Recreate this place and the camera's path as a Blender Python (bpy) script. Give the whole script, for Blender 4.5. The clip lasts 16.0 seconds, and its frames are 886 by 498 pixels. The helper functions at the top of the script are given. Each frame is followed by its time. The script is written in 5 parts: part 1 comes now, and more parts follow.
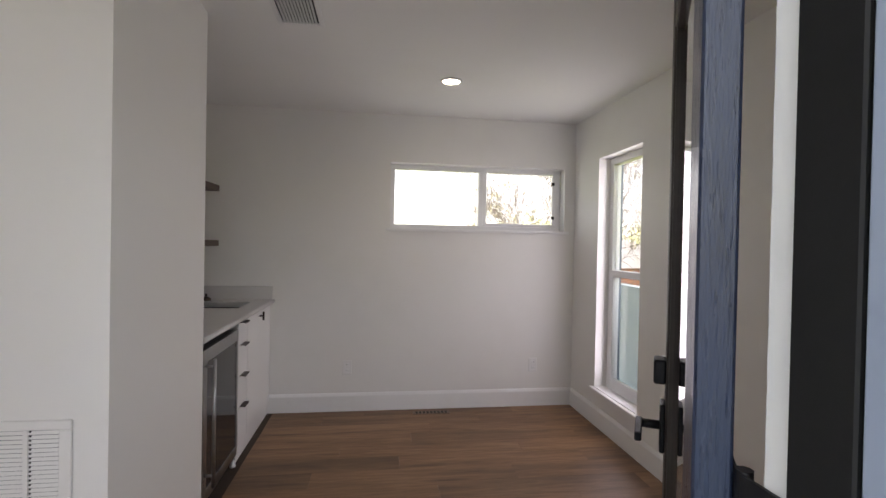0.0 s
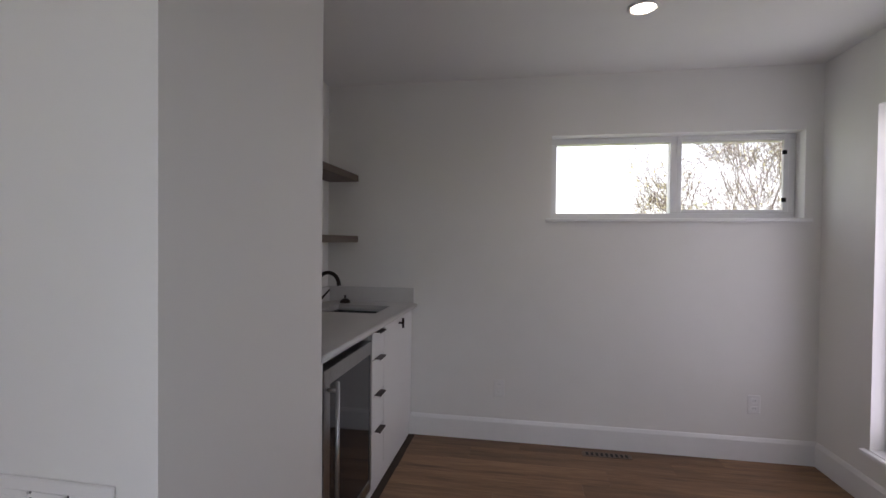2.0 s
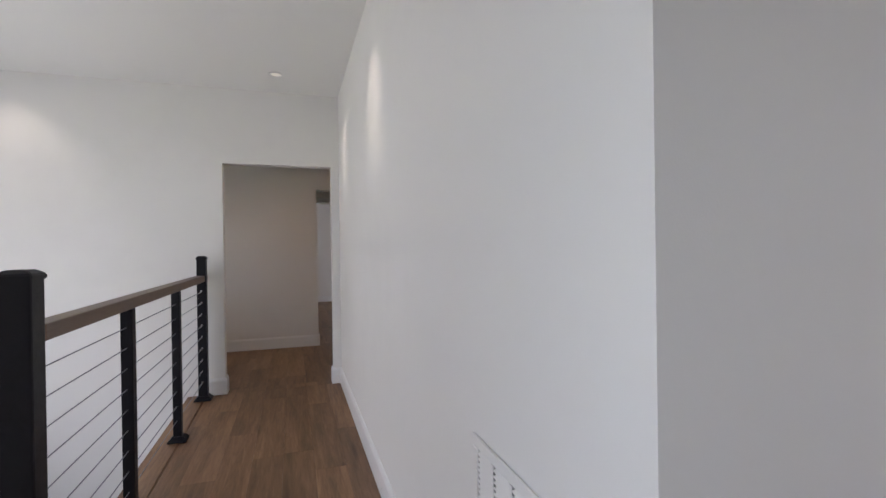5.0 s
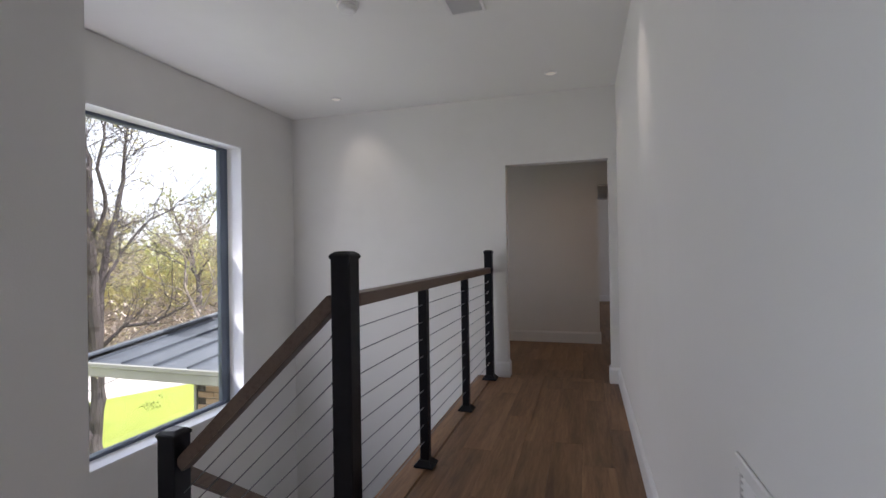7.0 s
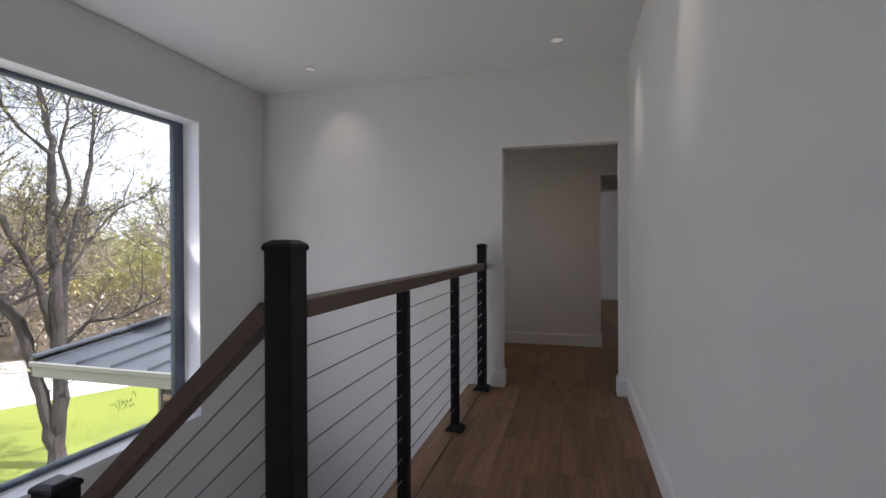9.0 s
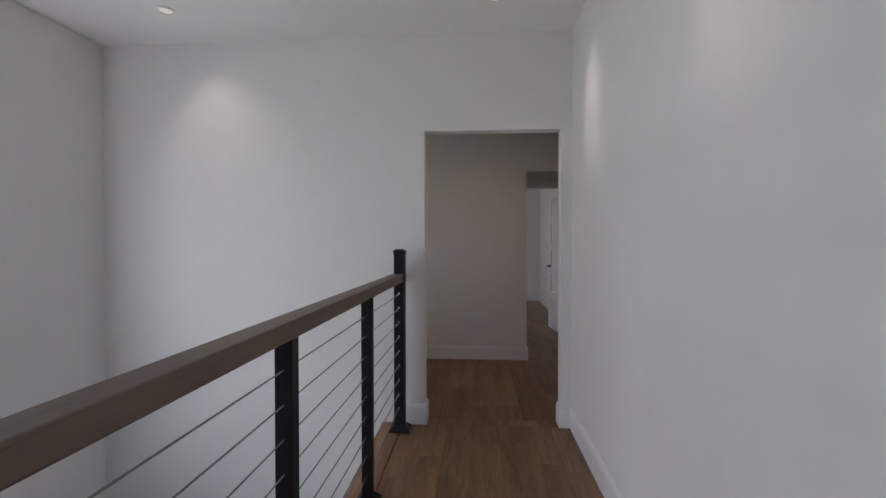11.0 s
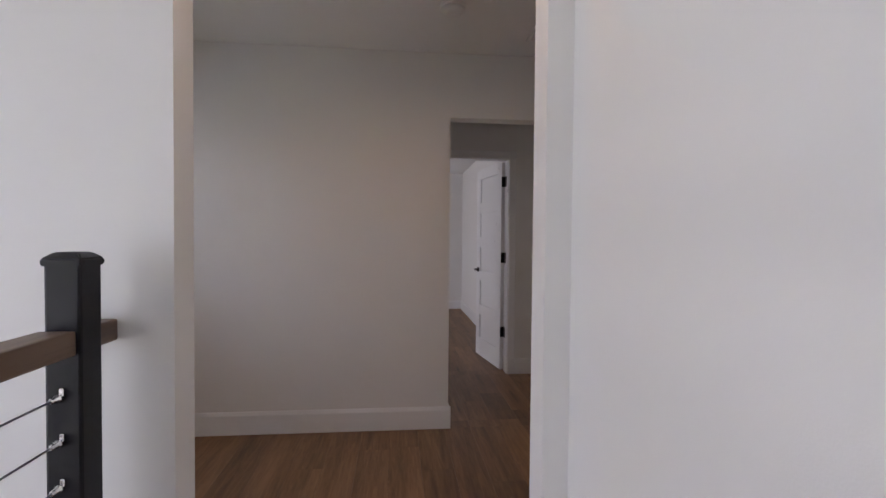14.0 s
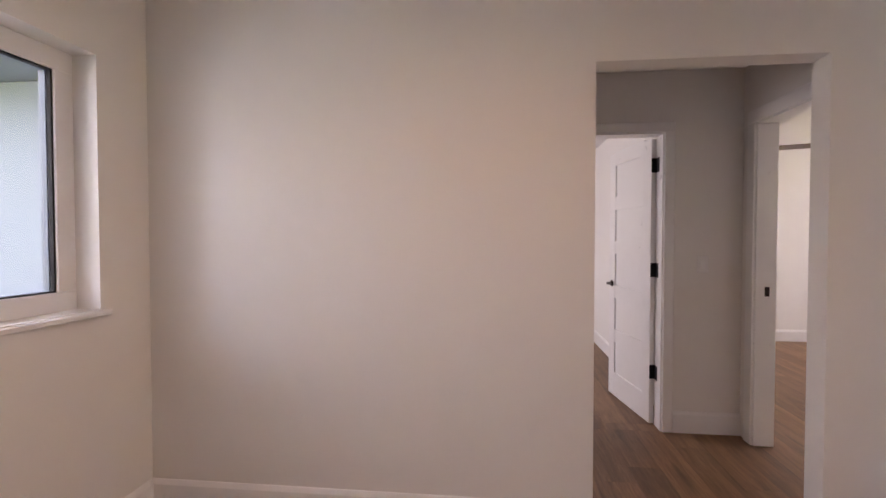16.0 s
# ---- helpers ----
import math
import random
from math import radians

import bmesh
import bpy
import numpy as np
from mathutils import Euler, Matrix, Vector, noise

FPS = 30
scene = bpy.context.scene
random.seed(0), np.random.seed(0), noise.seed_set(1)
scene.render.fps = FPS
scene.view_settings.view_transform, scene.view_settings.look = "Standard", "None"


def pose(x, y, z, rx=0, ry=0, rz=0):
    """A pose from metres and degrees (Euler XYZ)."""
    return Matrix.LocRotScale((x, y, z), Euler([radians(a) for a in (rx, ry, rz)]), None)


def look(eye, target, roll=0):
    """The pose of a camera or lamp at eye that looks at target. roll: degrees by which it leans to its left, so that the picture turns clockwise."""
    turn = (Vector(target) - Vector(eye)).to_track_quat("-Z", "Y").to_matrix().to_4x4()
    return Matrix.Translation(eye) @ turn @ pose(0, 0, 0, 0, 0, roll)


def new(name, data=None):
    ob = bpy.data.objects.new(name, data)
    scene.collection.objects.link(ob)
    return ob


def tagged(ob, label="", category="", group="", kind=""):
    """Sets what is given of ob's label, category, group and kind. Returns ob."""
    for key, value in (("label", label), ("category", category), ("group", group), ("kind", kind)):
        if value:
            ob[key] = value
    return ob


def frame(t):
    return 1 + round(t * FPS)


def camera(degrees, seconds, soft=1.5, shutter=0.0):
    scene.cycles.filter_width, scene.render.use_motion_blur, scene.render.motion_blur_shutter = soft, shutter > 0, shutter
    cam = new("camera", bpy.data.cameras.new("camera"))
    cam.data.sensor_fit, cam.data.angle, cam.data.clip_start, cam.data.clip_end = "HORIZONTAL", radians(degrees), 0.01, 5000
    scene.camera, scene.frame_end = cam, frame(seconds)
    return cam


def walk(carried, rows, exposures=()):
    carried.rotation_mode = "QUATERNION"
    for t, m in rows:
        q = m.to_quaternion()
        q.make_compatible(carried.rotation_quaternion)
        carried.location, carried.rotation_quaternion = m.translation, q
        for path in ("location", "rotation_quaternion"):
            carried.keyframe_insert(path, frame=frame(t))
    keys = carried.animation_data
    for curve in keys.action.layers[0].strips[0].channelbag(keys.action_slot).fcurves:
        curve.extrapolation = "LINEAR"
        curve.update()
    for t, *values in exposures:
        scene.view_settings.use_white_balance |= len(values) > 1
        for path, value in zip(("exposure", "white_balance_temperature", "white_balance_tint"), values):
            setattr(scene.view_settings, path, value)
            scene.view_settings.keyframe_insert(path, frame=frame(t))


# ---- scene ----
cam = camera(86.5, 16.0)
PATH = [
    (0, (0.093, 0.221, 1.381), (0.373, 2.201, 1.36), 1.1),
    (0.5, (0.109, 0.522, 1.36), (0.394, 2.501, 1.337), 1.1),
    (1, (0.134, 0.703, 1.363), (0.356, 2.691, 1.338), 1.1),
    (1.5, (0.084, 0.795, 1.355), (0.067, 2.794, 1.32), 1.0),
    (2, (0.024, 0.937, 1.347), (-0.313, 2.908, 1.314), 0.6),
    (2.5, (0.002, 1.13, 1.347), (-0.603, 3.036, 1.319), 0.4),
    (3, (0.022, 1.284, 1.352), (-0.858, 3.08, 1.315), -0.1),
    (3.5, (0.029, 1.356, 1.348), (-1.236, 2.905, 1.314), -0.3),
    (4, (0.008, 1.325, 1.342), (-1.524, 2.611, 1.315), -0.5),
    (4.5, (-0.092, 1.312, 1.32), (-1.843, 2.279, 1.299), -0.7),
    (5, (-0.223, 1.346, 1.303), (-2.128, 1.955, 1.294), -0.8),
    (5.2, (-0.247, 1.354, 1.283), (-2.198, 1.797, 1.28), -1.1),
    (7.3, (-0.257, 1.497, 1.237), (-2.161, 0.887, 1.243), -0.7),
    (7.5, (-0.302, 1.495, 1.23), (-2.206, 0.883, 1.232), -0.6),
    (8, (-0.419, 1.479, 1.225), (-2.325, 0.874, 1.219), -0.5),
    (8.2, (-0.479, 1.464, 1.22), (-2.385, 0.861, 1.214), -0.5),
    (10.3, (-1.318, 1.150, 1.269), (-3.300, 0.882, 1.241), 0.1),
    (10.5, (-1.388, 1.136, 1.272), (-3.377, 0.915, 1.244), -0.0),
    (11, (-1.543, 1.131, 1.297), (-3.538, 0.983, 1.27), -0.1),
    (11.5, (-1.757, 1.167, 1.294), (-3.755, 1.092, 1.264), -0.1),
    (12, (-2.094, 1.187, 1.314), (-4.093, 1.243, 1.275), 0.1),
    (12.5, (-2.463, 1.223, 1.288), (-4.456, 1.378, 1.243), 0.2),
    (13, (-2.834, 1.267, 1.287), (-4.827, 1.436, 1.238), 0.4),
    (13.5, (-3.216, 1.294, 1.313), (-5.208, 1.467, 1.256), 0.8),
    (14, (-3.633, 1.307, 1.292), (-5.622, 1.506, 1.243), 0.5),
    (14.5, (-3.991, 1.269, 1.284), (-5.979, 1.475, 1.227), 0.4),
    (15, (-4.31, 1.225, 1.329), (-6.301, 1.401, 1.259), 0.4),
    (15.3, (-4.488, 1.228, 1.315), (-6.485, 1.324, 1.259), 0.4),
    (15.5, (-4.545, 1.229, 1.321), (-6.544, 1.229, 1.264), 0.3),
    (15.6, (-4.592, 1.236, 1.326), (-6.59, 1.185, 1.273), 0.3),
    (16, (-4.661, 1.232, 1.333), (-6.649, 1.012, 1.282), -0.0),
]
EXPOSURES = [(0, 1.58, 6800, 13), (1.5, 1.3, 6500, 15), (3.0, 1.12, 6250, 15), (4.0, 1.45, 6200, 14), (5.0, 1.78, 6200, 13), (5.2, 1.78, 6200, 13), (7.3, 1.0, 6150, 13),
             (8.2, 0.82, 6120, 13), (10.3, 1.02, 6050, 13), (11.0, 1.28, 6020, 14), (12.5, 1.64, 5960, 15), (14.0, 2.0, 6080, 17), (15.0, 2.36, 6380, 20), (15.5, 2.72, 6800, 25), (16.0, 2.88, 6750, 25)]
walk(cam, [(t, look(eye, target, roll)) for t, eye, target, roll in PATH], EXPOSURES)

# ---- world, sun and large lights ----
SUN_EL, SUN_AZ = radians(52), radians(102)   # azimuth counted from +x towards +y
world = bpy.data.worlds.new("sky")
scene.world = world
world.use_nodes = True
wn = world.node_tree
sky = wn.nodes.new("ShaderNodeTexSky")
sky.sky_type = 'NISHITA'
sky.sun_disc = False
sky.sun_elevation = SUN_EL
sky.sun_rotation = radians(90) - SUN_AZ
sky.air_density, sky.dust_density, sky.ozone_density = 1.0, 2.2, 1.0
hz = wn.nodes.new("ShaderNodeTexNoise")          # thin high cloud over the whole sky
hz.inputs["Scale"].default_value, hz.inputs["Detail"].default_value, hz.inputs["Roughness"].default_value = 2.4, 7.0, 0.62
hr = wn.nodes.new("ShaderNodeMapRange")
hr.inputs[1].default_value, hr.inputs[2].default_value, hr.inputs[3].default_value, hr.inputs[4].default_value = 0.36, 0.62, 0.35, 0.96
hm = wn.nodes.new("ShaderNodeMixRGB")
hm.inputs[2].default_value = (9.5, 9.7, 10.0, 1)
wn.links.new(hz.outputs[0], hr.inputs[0])
wn.links.new(hr.outputs[0], hm.inputs[0])
wn.links.new(sky.outputs[0], hm.inputs[1])
wn.links.new(hm.outputs[0], wn.nodes["Background"].inputs[0])
wn.nodes["Background"].inputs[1].default_value = 0.13

sun = new("sun", bpy.data.lights.new("sun", "SUN"))
sun.data.energy, sun.data.angle, sun.data.color = 5.0, radians(0.6), (1.0, 0.95, 0.87)
sd = Vector((math.cos(SUN_AZ) * math.cos(SUN_EL), math.sin(SUN_AZ) * math.cos(SUN_EL), math.sin(SUN_EL)))
sun.matrix_world = look(sd * 40, (0, 0, 0))


def window_light(name, eye, target, w, h, watts, colour=(0.95, 0.93, 1.0)):
    """An added area lamp standing in for daylight, in or outside an opening."""
    la = bpy.data.lights.new(name, "AREA")
    la.shape, la.size, la.size_y, la.energy, la.color = "RECTANGLE", w, h, watts, colour
    ob = new(name, la)
    ob.matrix_world = look(eye, target)
    return ob


window_light("daylight_stair", (-2.83, -1.80, 1.05), (-2.83, 5, 1.05), 2.36, 2.36, 3.8, (0.50, 0.55, 1.0))
# added strips tilted upwards, standing in for light off the sunny lawn
for z in (-0.02, 0.55, 1.15):
    window_light("lawn_bounce_fill", (-2.83, -1.745, z), (-2.83, 5, z + 4.6), 2.36, 0.20, 2.3, (0.97, 0.91, 0.88))
window_light("daylight_bar", (0.95, 4.215, 1.78), (0.95, -4, 1.78), 1.42, 0.46, 0.4, (0.80, 0.86, 1.0))
window_light("daylight_side", (1.870, 3.39, 1.20), (-4, 3.39, 1.20), 0.54, 1.66, 2.4, (0.92, 0.86, 1.0))
window_light("daylight_entry", (0.01, -0.45, 1.25), (-0.6, 5, -0.6), 1.3, 1.9, 2.2, (0.60, 0.72, 1.0))
# lamp added outside the glass, placed to cast the patch on the far wall
window_light("landing_patch_fill", (-5.68, -1.30, 1.57), (-6.78, 0.45, 1.50), 0.20, 0.26, 0.55, (0.74, 0.80, 1.0))
window_light("daylight_bedroom_a", (-10.0, -1.22, 1.5), (-10.0, 5, 1.5), 1.9, 1.1, 5.5, (0.97, 0.93, 1.0))
window_light("daylight_bedroom_b", (-9.0, 6.52, 1.5), (-9.0, 0, 1.5), 1.9, 1.1, 4.0, (1.0, 0.90, 0.98))
# warm lamp added out of view to tint the open door
window_light("bath_warm_fill", (-5.9, 5.52, 1.6), (-5.9, 0, 1.6), 0.7, 0.75, 2.6, (1.0, 0.72, 0.48))


# ---- helpers of the scene ----
def mat(name):
    m = bpy.data.materials.new(name)
    m.use_nodes = True
    return m, m.node_tree, m.node_tree.nodes["Principled BSDF"]


def nd(nt, kind, **kw):
    n = nt.nodes.new(kind)
    for k, v in kw.items():
        n.inputs[k].default_value = v
    return n


def surface(name, a, b, scale, rough=0.6, bump=0.1, bscale=200.0, metal=0.0, stretch=(1, 1, 1), spec=0.5, rvar=0.1, space="Object", dist=0.002):
    """Two colours mixed by coarse and fine noise, uneven gloss, fine relief."""
    m, nt, p = mat(name)
    tc = nt.nodes.new("ShaderNodeTexCoord")
    mp = nd(nt, "ShaderNodeMapping", Scale=stretch)
    if space == "World":
        nt.links.new(nt.nodes.new("ShaderNodeNewGeometry").outputs["Position"], mp.inputs[0])
    else:
        nt.links.new(tc.outputs[space], mp.inputs[0])
    n1 = nd(nt, "ShaderNodeTexNoise", Scale=scale, Detail=6.0, Roughness=0.6)
    n2 = nd(nt, "ShaderNodeTexNoise", Scale=bscale, Detail=3.0)
    n3 = nd(nt, "ShaderNodeTexNoise", Scale=scale * 7.3, Detail=5.0)
    for n in (n1, n2, n3):
        nt.links.new(mp.outputs[0], n.inputs["Vector"])
    mx = nd(nt, "ShaderNodeMath")
    mx.operation = "MULTIPLY_ADD"
    mx.inputs[1].default_value, mx.inputs[2].default_value = 0.4, 0.3
    ad = nt.nodes.new("ShaderNodeMath")
    nt.links.new(n3.outputs[0], mx.inputs[0])
    nt.links.new(mx.outputs[0], ad.inputs[0])
    nt.links.new(n1.outputs[0], ad.inputs[1])
    rp = nt.nodes.new("ShaderNodeValToRGB")
    rp.color_ramp.elements[0].position, rp.color_ramp.elements[1].position = 0.72, 1.28
    rp.color_ramp.elements[0].position, rp.color_ramp.elements[1].position = 0.65, 1.0
    rp.color_ramp.elements[0].color, rp.color_ramp.elements[1].color = (*a, 1), (*b, 1)
    nt.links.new(ad.outputs[0], rp.inputs[0])
    nt.links.new(rp.outputs[0], p.inputs["Base Color"])
    rr = nd(nt, "ShaderNodeMapRange")
    rr.inputs[3].default_value, rr.inputs[4].default_value = max(0.02, rough - rvar), min(1.0, rough + rvar)
    nt.links.new(n3.outputs[0], rr.inputs[0])
    nt.links.new(rr.outputs[0], p.inputs["Roughness"])
    bp = nd(nt, "ShaderNodeBump", Strength=bump, Distance=dist)
    nt.links.new(n2.outputs[0], bp.inputs["Height"])
    nt.links.new(bp.outputs[0], p.inputs["Normal"])
    p.inputs["Metallic"].default_value = metal
    p.inputs["Specular IOR Level"].default_value = spec
    return m


def emitter(name, colour, strength):
    m, nt, p = mat(name)
    p.inputs["Base Color"].default_value = (0.9, 0.88, 0.82, 1)
    p.inputs["Emission Color"].default_value = (*colour, 1)
    p.inputs["Emission Strength"].default_value = strength
    return m


def glass(name, tint=(1, 1, 1), rough=0.0):
    m, nt, p = mat(name)
    p.inputs["Base Color"].default_value = (*tint, 1)
    p.inputs["Transmission Weight"].default_value = 1.0
    p.inputs["Roughness"].default_value = rough
    p.inputs["IOR"].default_value = 1.45
    return m


def wood_floor():
    """Brown oak planks; each piece has its own tone and its own stretch of grain."""
    m, nt, p = mat("oak_plank")
    geo = nt.nodes.new("ShaderNodeNewGeometry")
    info = nt.nodes.new("ShaderNodeObjectInfo")
    off = nt.nodes.new("ShaderNodeVectorMath")
    off.operation = "MULTIPLY_ADD"
    comb = nt.nodes.new("ShaderNodeCombineXYZ")
    for i in range(3):
        nt.links.new(info.outputs["Random"], comb.inputs[i])
    off.inputs[1].default_value = (37.0, 19.0, 53.0)
    nt.links.new(comb.outputs[0], off.inputs[0])
    nt.links.new(geo.outputs["Position"], off.inputs[2])
    mp = nd(nt, "ShaderNodeMapping", Scale=(0.9, 9.0, 1.0))
    nt.links.new(off.outputs[0], mp.inputs[0])
    grain = nd(nt, "ShaderNodeTexNoise", Scale=5.0, Detail=8.0, Roughness=0.65, Distortion=0.6)
    broad = nd(nt, "ShaderNodeTexNoise", Scale=1.1, Detail=3.0)
    fine = nd(nt, "ShaderNodeTexNoise", Scale=42.0, Detail=4.0)
    knot = nd(nt, "ShaderNodeTexVoronoi", Scale=0.9)
    for n in (grain, broad, fine, knot):
        nt.links.new(mp.outputs[0], n.inputs["Vector"])
    rp = nt.nodes.new("ShaderNodeValToRGB")
    e = rp.color_ramp.elements
    e[0].position, e[0].color = 0.28, (0.092, 0.047, 0.022, 1)
    e[1].position, e[1].color = 0.72, (0.340, 0.198, 0.102, 1)
    mid = e.new(0.5)
    mid.color = (0.212, 0.116, 0.056, 1)
    add = nt.nodes.new("ShaderNodeMath")
    add.operation = "MULTIPLY_ADD"
    add.inputs[1].default_value = 0.55
    nt.links.new(broad.outputs[0], add.inputs[0])
    half = nt.nodes.new("ShaderNodeMath")
    half.operation = "MULTIPLY_ADD"
    half.inputs[1].default_value, half.inputs[2].default_value = 0.55, -0.05
    nt.links.new(grain.outputs[0], half.inputs[0])
    nt.links.new(half.outputs[0], add.inputs[2])
    nt.links.new(add.outputs[0], rp.inputs[0])
    hsv = nt.nodes.new("ShaderNodeHueSaturation")
    val = nd(nt, "ShaderNodeMapRange")
    val.inputs[3].default_value, val.inputs[4].default_value = 0.78, 1.22
    nt.links.new(info.outputs["Random"], val.inputs[0])
    nt.links.new(val.outputs[0], hsv.inputs["Value"])
    nt.links.new(rp.outputs[0], hsv.inputs["Color"])
    kn = nt.nodes.new("ShaderNodeValToRGB")
    kn.color_ramp.elements[0].position, kn.color_ramp.elements[0].color = 0.03, (0.35, 0.3, 0.28, 1)
    kn.color_ramp.elements[1].position, kn.color_ramp.elements[1].color = 0.16, (1, 1, 1, 1)
    nt.links.new(knot.outputs["Distance"], kn.inputs[0])
    mu = nt.nodes.new("ShaderNodeMixRGB")
    mu.blend_type = "MULTIPLY"
    mu.inputs[0].default_value = 0.8
    nt.links.new(hsv.outputs[0], mu.inputs[1])
    nt.links.new(kn.outputs[0], mu.inputs[2])
    nt.links.new(mu.outputs[0], p.inputs["Base Color"])
    rr = nd(nt, "ShaderNodeMapRange")
    rr.inputs[3].default_value, rr.inputs[4].default_value = 0.36, 0.58
    nt.links.new(fine.outputs[0], rr.inputs[0])
    nt.links.new(rr.outputs[0], p.inputs["Roughness"])
    bp = nd(nt, "ShaderNodeBump", Strength=0.18, Distance=0.001)
    nt.links.new(fine.outputs[0], bp.inputs["Height"])
    nt.links.new(bp.outputs[0], p.inputs["Normal"])
    return m


# ---- materials ----
PAINT = surface("wall_paint", (0.76, 0.75, 0.715), (0.80, 0.79, 0.76), 0.7, 0.5, 0.12, 260, space="World", rvar=0.06, spec=0.35)
CEIL = surface("ceiling_paint", (0.82, 0.815, 0.79), (0.85, 0.845, 0.825), 0.9, 0.75, 0.16, 220, space="World", spec=0.25)
TRIM = surface("trim_enamel", (0.79, 0.79, 0.775), (0.83, 0.83, 0.82), 2.0, 0.32, 0.05, 160, space="World")
CABINET = surface("cabinet_enamel", (0.79, 0.79, 0.78), (0.83, 0.83, 0.82), 2.5, 0.35, 0.04, 240)
VINYL = surface("window_vinyl", (0.78, 0.78, 0.78), (0.83, 0.83, 0.83), 3.0, 0.35, 0.03, 200)
PLANK = wood_floor()
SUBFLOOR = surface("subfloor", (0.03, 0.02, 0.014), (0.05, 0.035, 0.025), 4, 0.9)
RAILWOOD = surface("rail_wood", (0.070, 0.044, 0.029), (0.150, 0.100, 0.068), 6, 0.42, 0.2, 60, stretch=(0.6, 8, 8), space="World")
SHELFWOOD = surface("shelf_wood", (0.075, 0.054, 0.040), (0.135, 0.102, 0.078), 5, 0.55, 0.2, 70, stretch=(6, 0.7, 6), space="World")
BLACKMETAL = surface("black_powder_coat", (0.004, 0.004, 0.005), (0.009, 0.009, 0.011), 8, 0.42, 0.12, 500, spec=0.25)
BRONZE = surface("oiled_bronze", (0.014, 0.010, 0.009), (0.035, 0.025, 0.020), 14, 0.33, 0.05, 300, metal=0.7)
STEEL = surface("brushed_steel", (0.27, 0.27, 0.27), (0.36, 0.36, 0.36), 5, 0.30, 0.06, 90, metal=1.0, stretch=(1, 14, 1))
CABLESTEEL = surface("cable_steel", (0.16, 0.16, 0.165), (0.30, 0.30, 0.31), 60, 0.35, 0.3, 400, metal=0.9)
FITTING = surface("fitting_steel", (0.60, 0.60, 0.60), (0.75, 0.75, 0.75), 20, 0.22, 0.02, 200, metal=1.0)
QUARTZ = surface("white_quartz", (0.578, 0.563, 0.548), (0.598, 0.584, 0.568), 2.0, 0.30, 0.0, 300, rvar=0.0)
FRIDGEGLASS = surface("fridge_glass", (0.006, 0.007, 0.009), (0.012, 0.013, 0.016), 2, 0.06, 0.0, 10, rvar=0.02)
BLACKPLASTIC = surface("black_plastic", (0.008, 0.008, 0.008), (0.014, 0.014, 0.014), 8, 0.6, 0.05, 300, spec=0.2)
# near-black sheet colour for the shade inside vents and socket slots
SLOTSHADE = surface("slot_shade", (0.02, 0.02, 0.02), (0.04, 0.04, 0.04), 6, 0.9)
SINKSTEEL = surface("sink_steel", (0.10, 0.10, 0.10), (0.18, 0.18, 0.18), 8, 0.35, 0.05, 120, metal=0.8)
PLATE = surface("white_plastic", (0.76, 0.750, 0.74), (0.80, 0.795, 0.78), 6, 0.35, 0.02, 200)
# worn black door paint with the sky's blue reflection mixed into the colour
DOORPAINT = surface("worn_black_paint_sky_sheen", (0.006, 0.008, 0.014), (0.022, 0.032, 0.062), 5, 0.30, 0.7, 45, stretch=(5, 5, 0.6), dist=0.003)
DOORBROWN = surface("dark_door_wood", (0.013, 0.009, 0.007), (0.035, 0.024, 0.018), 7, 0.5, 0.3, 60, stretch=(5, 5, 0.5))
GLASS = glass("window_glass")
DOORGLASS = glass("door_glass", (0.93, 0.97, 0.96))
LAMPON = emitter("lamp_diffuser", (1.0, 0.86, 0.68), 9.0)
LAMPDIM = emitter("small_lamp_diffuser", (1.0, 0.88, 0.72), 0.12)
GRASS = surface("lawn_grass", (0.120, 0.155, 0.018), (0.215, 0.250, 0.036), 0.35, 0.9, 0.8, 18, space="World", dist=0.03)
WEED = surface("weed_leaves", (0.030, 0.055, 0.012), (0.060, 0.095, 0.020), 6, 0.8, 0.2, 40)
ROAD = surface("concrete_drive", (0.25, 0.22, 0.20), (0.52, 0.48, 0.45), 0.55, 0.85, 0.4, 30, space="World")
EARTH = surface("leaf_litter", (0.065, 0.052, 0.034), (0.13, 0.10, 0.065), 0.6, 0.95, 0.6, 8, space="World", dist=0.03)
BARK = surface("tree_bark", (0.028, 0.024, 0.025), (0.088, 0.075, 0.076), 3, 0.95, 0.9, 14, stretch=(3, 3, 0.7), space="World", dist=0.03, spec=0.1)
# lightened copy of the bark, haze over farther trees put into the colour
HAZEBARK = surface("haze_bark", (0.12, 0.10, 0.09), (0.24, 0.20, 0.18), 3, 0.95, 0.6, 14, stretch=(3, 3, 0.7), space="World", dist=0.02, spec=0.1)
BUDS = surface("spring_leaves", (0.34, 0.34, 0.12), (0.62, 0.56, 0.28), 0.8, 0.7, 0.1, 30, space="World")
GREENLEAF = surface("green_leaves", (0.36, 0.41, 0.16), (0.60, 0.61, 0.31), 0.5, 0.7, 0.1, 30, space="World")
TWIGS = surface("dry_twigs", (0.32, 0.27, 0.235), (0.52, 0.45, 0.40), 0.9, 0.9, 0.1, 30, space="World")
ROOFMETAL = surface("seam_roof_metal", (0.035, 0.042, 0.055), (0.075, 0.085, 0.105), 1.2, 0.42, 0.1, 20, metal=0.2, space="World")
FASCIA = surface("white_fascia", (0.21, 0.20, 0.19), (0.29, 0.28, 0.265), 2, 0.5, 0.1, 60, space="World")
BRICKTAN = surface("tan_brick", (0.26, 0.155, 0.10), (0.40, 0.26, 0.175), 3.5, 0.85, 0.5, 40, space="World")
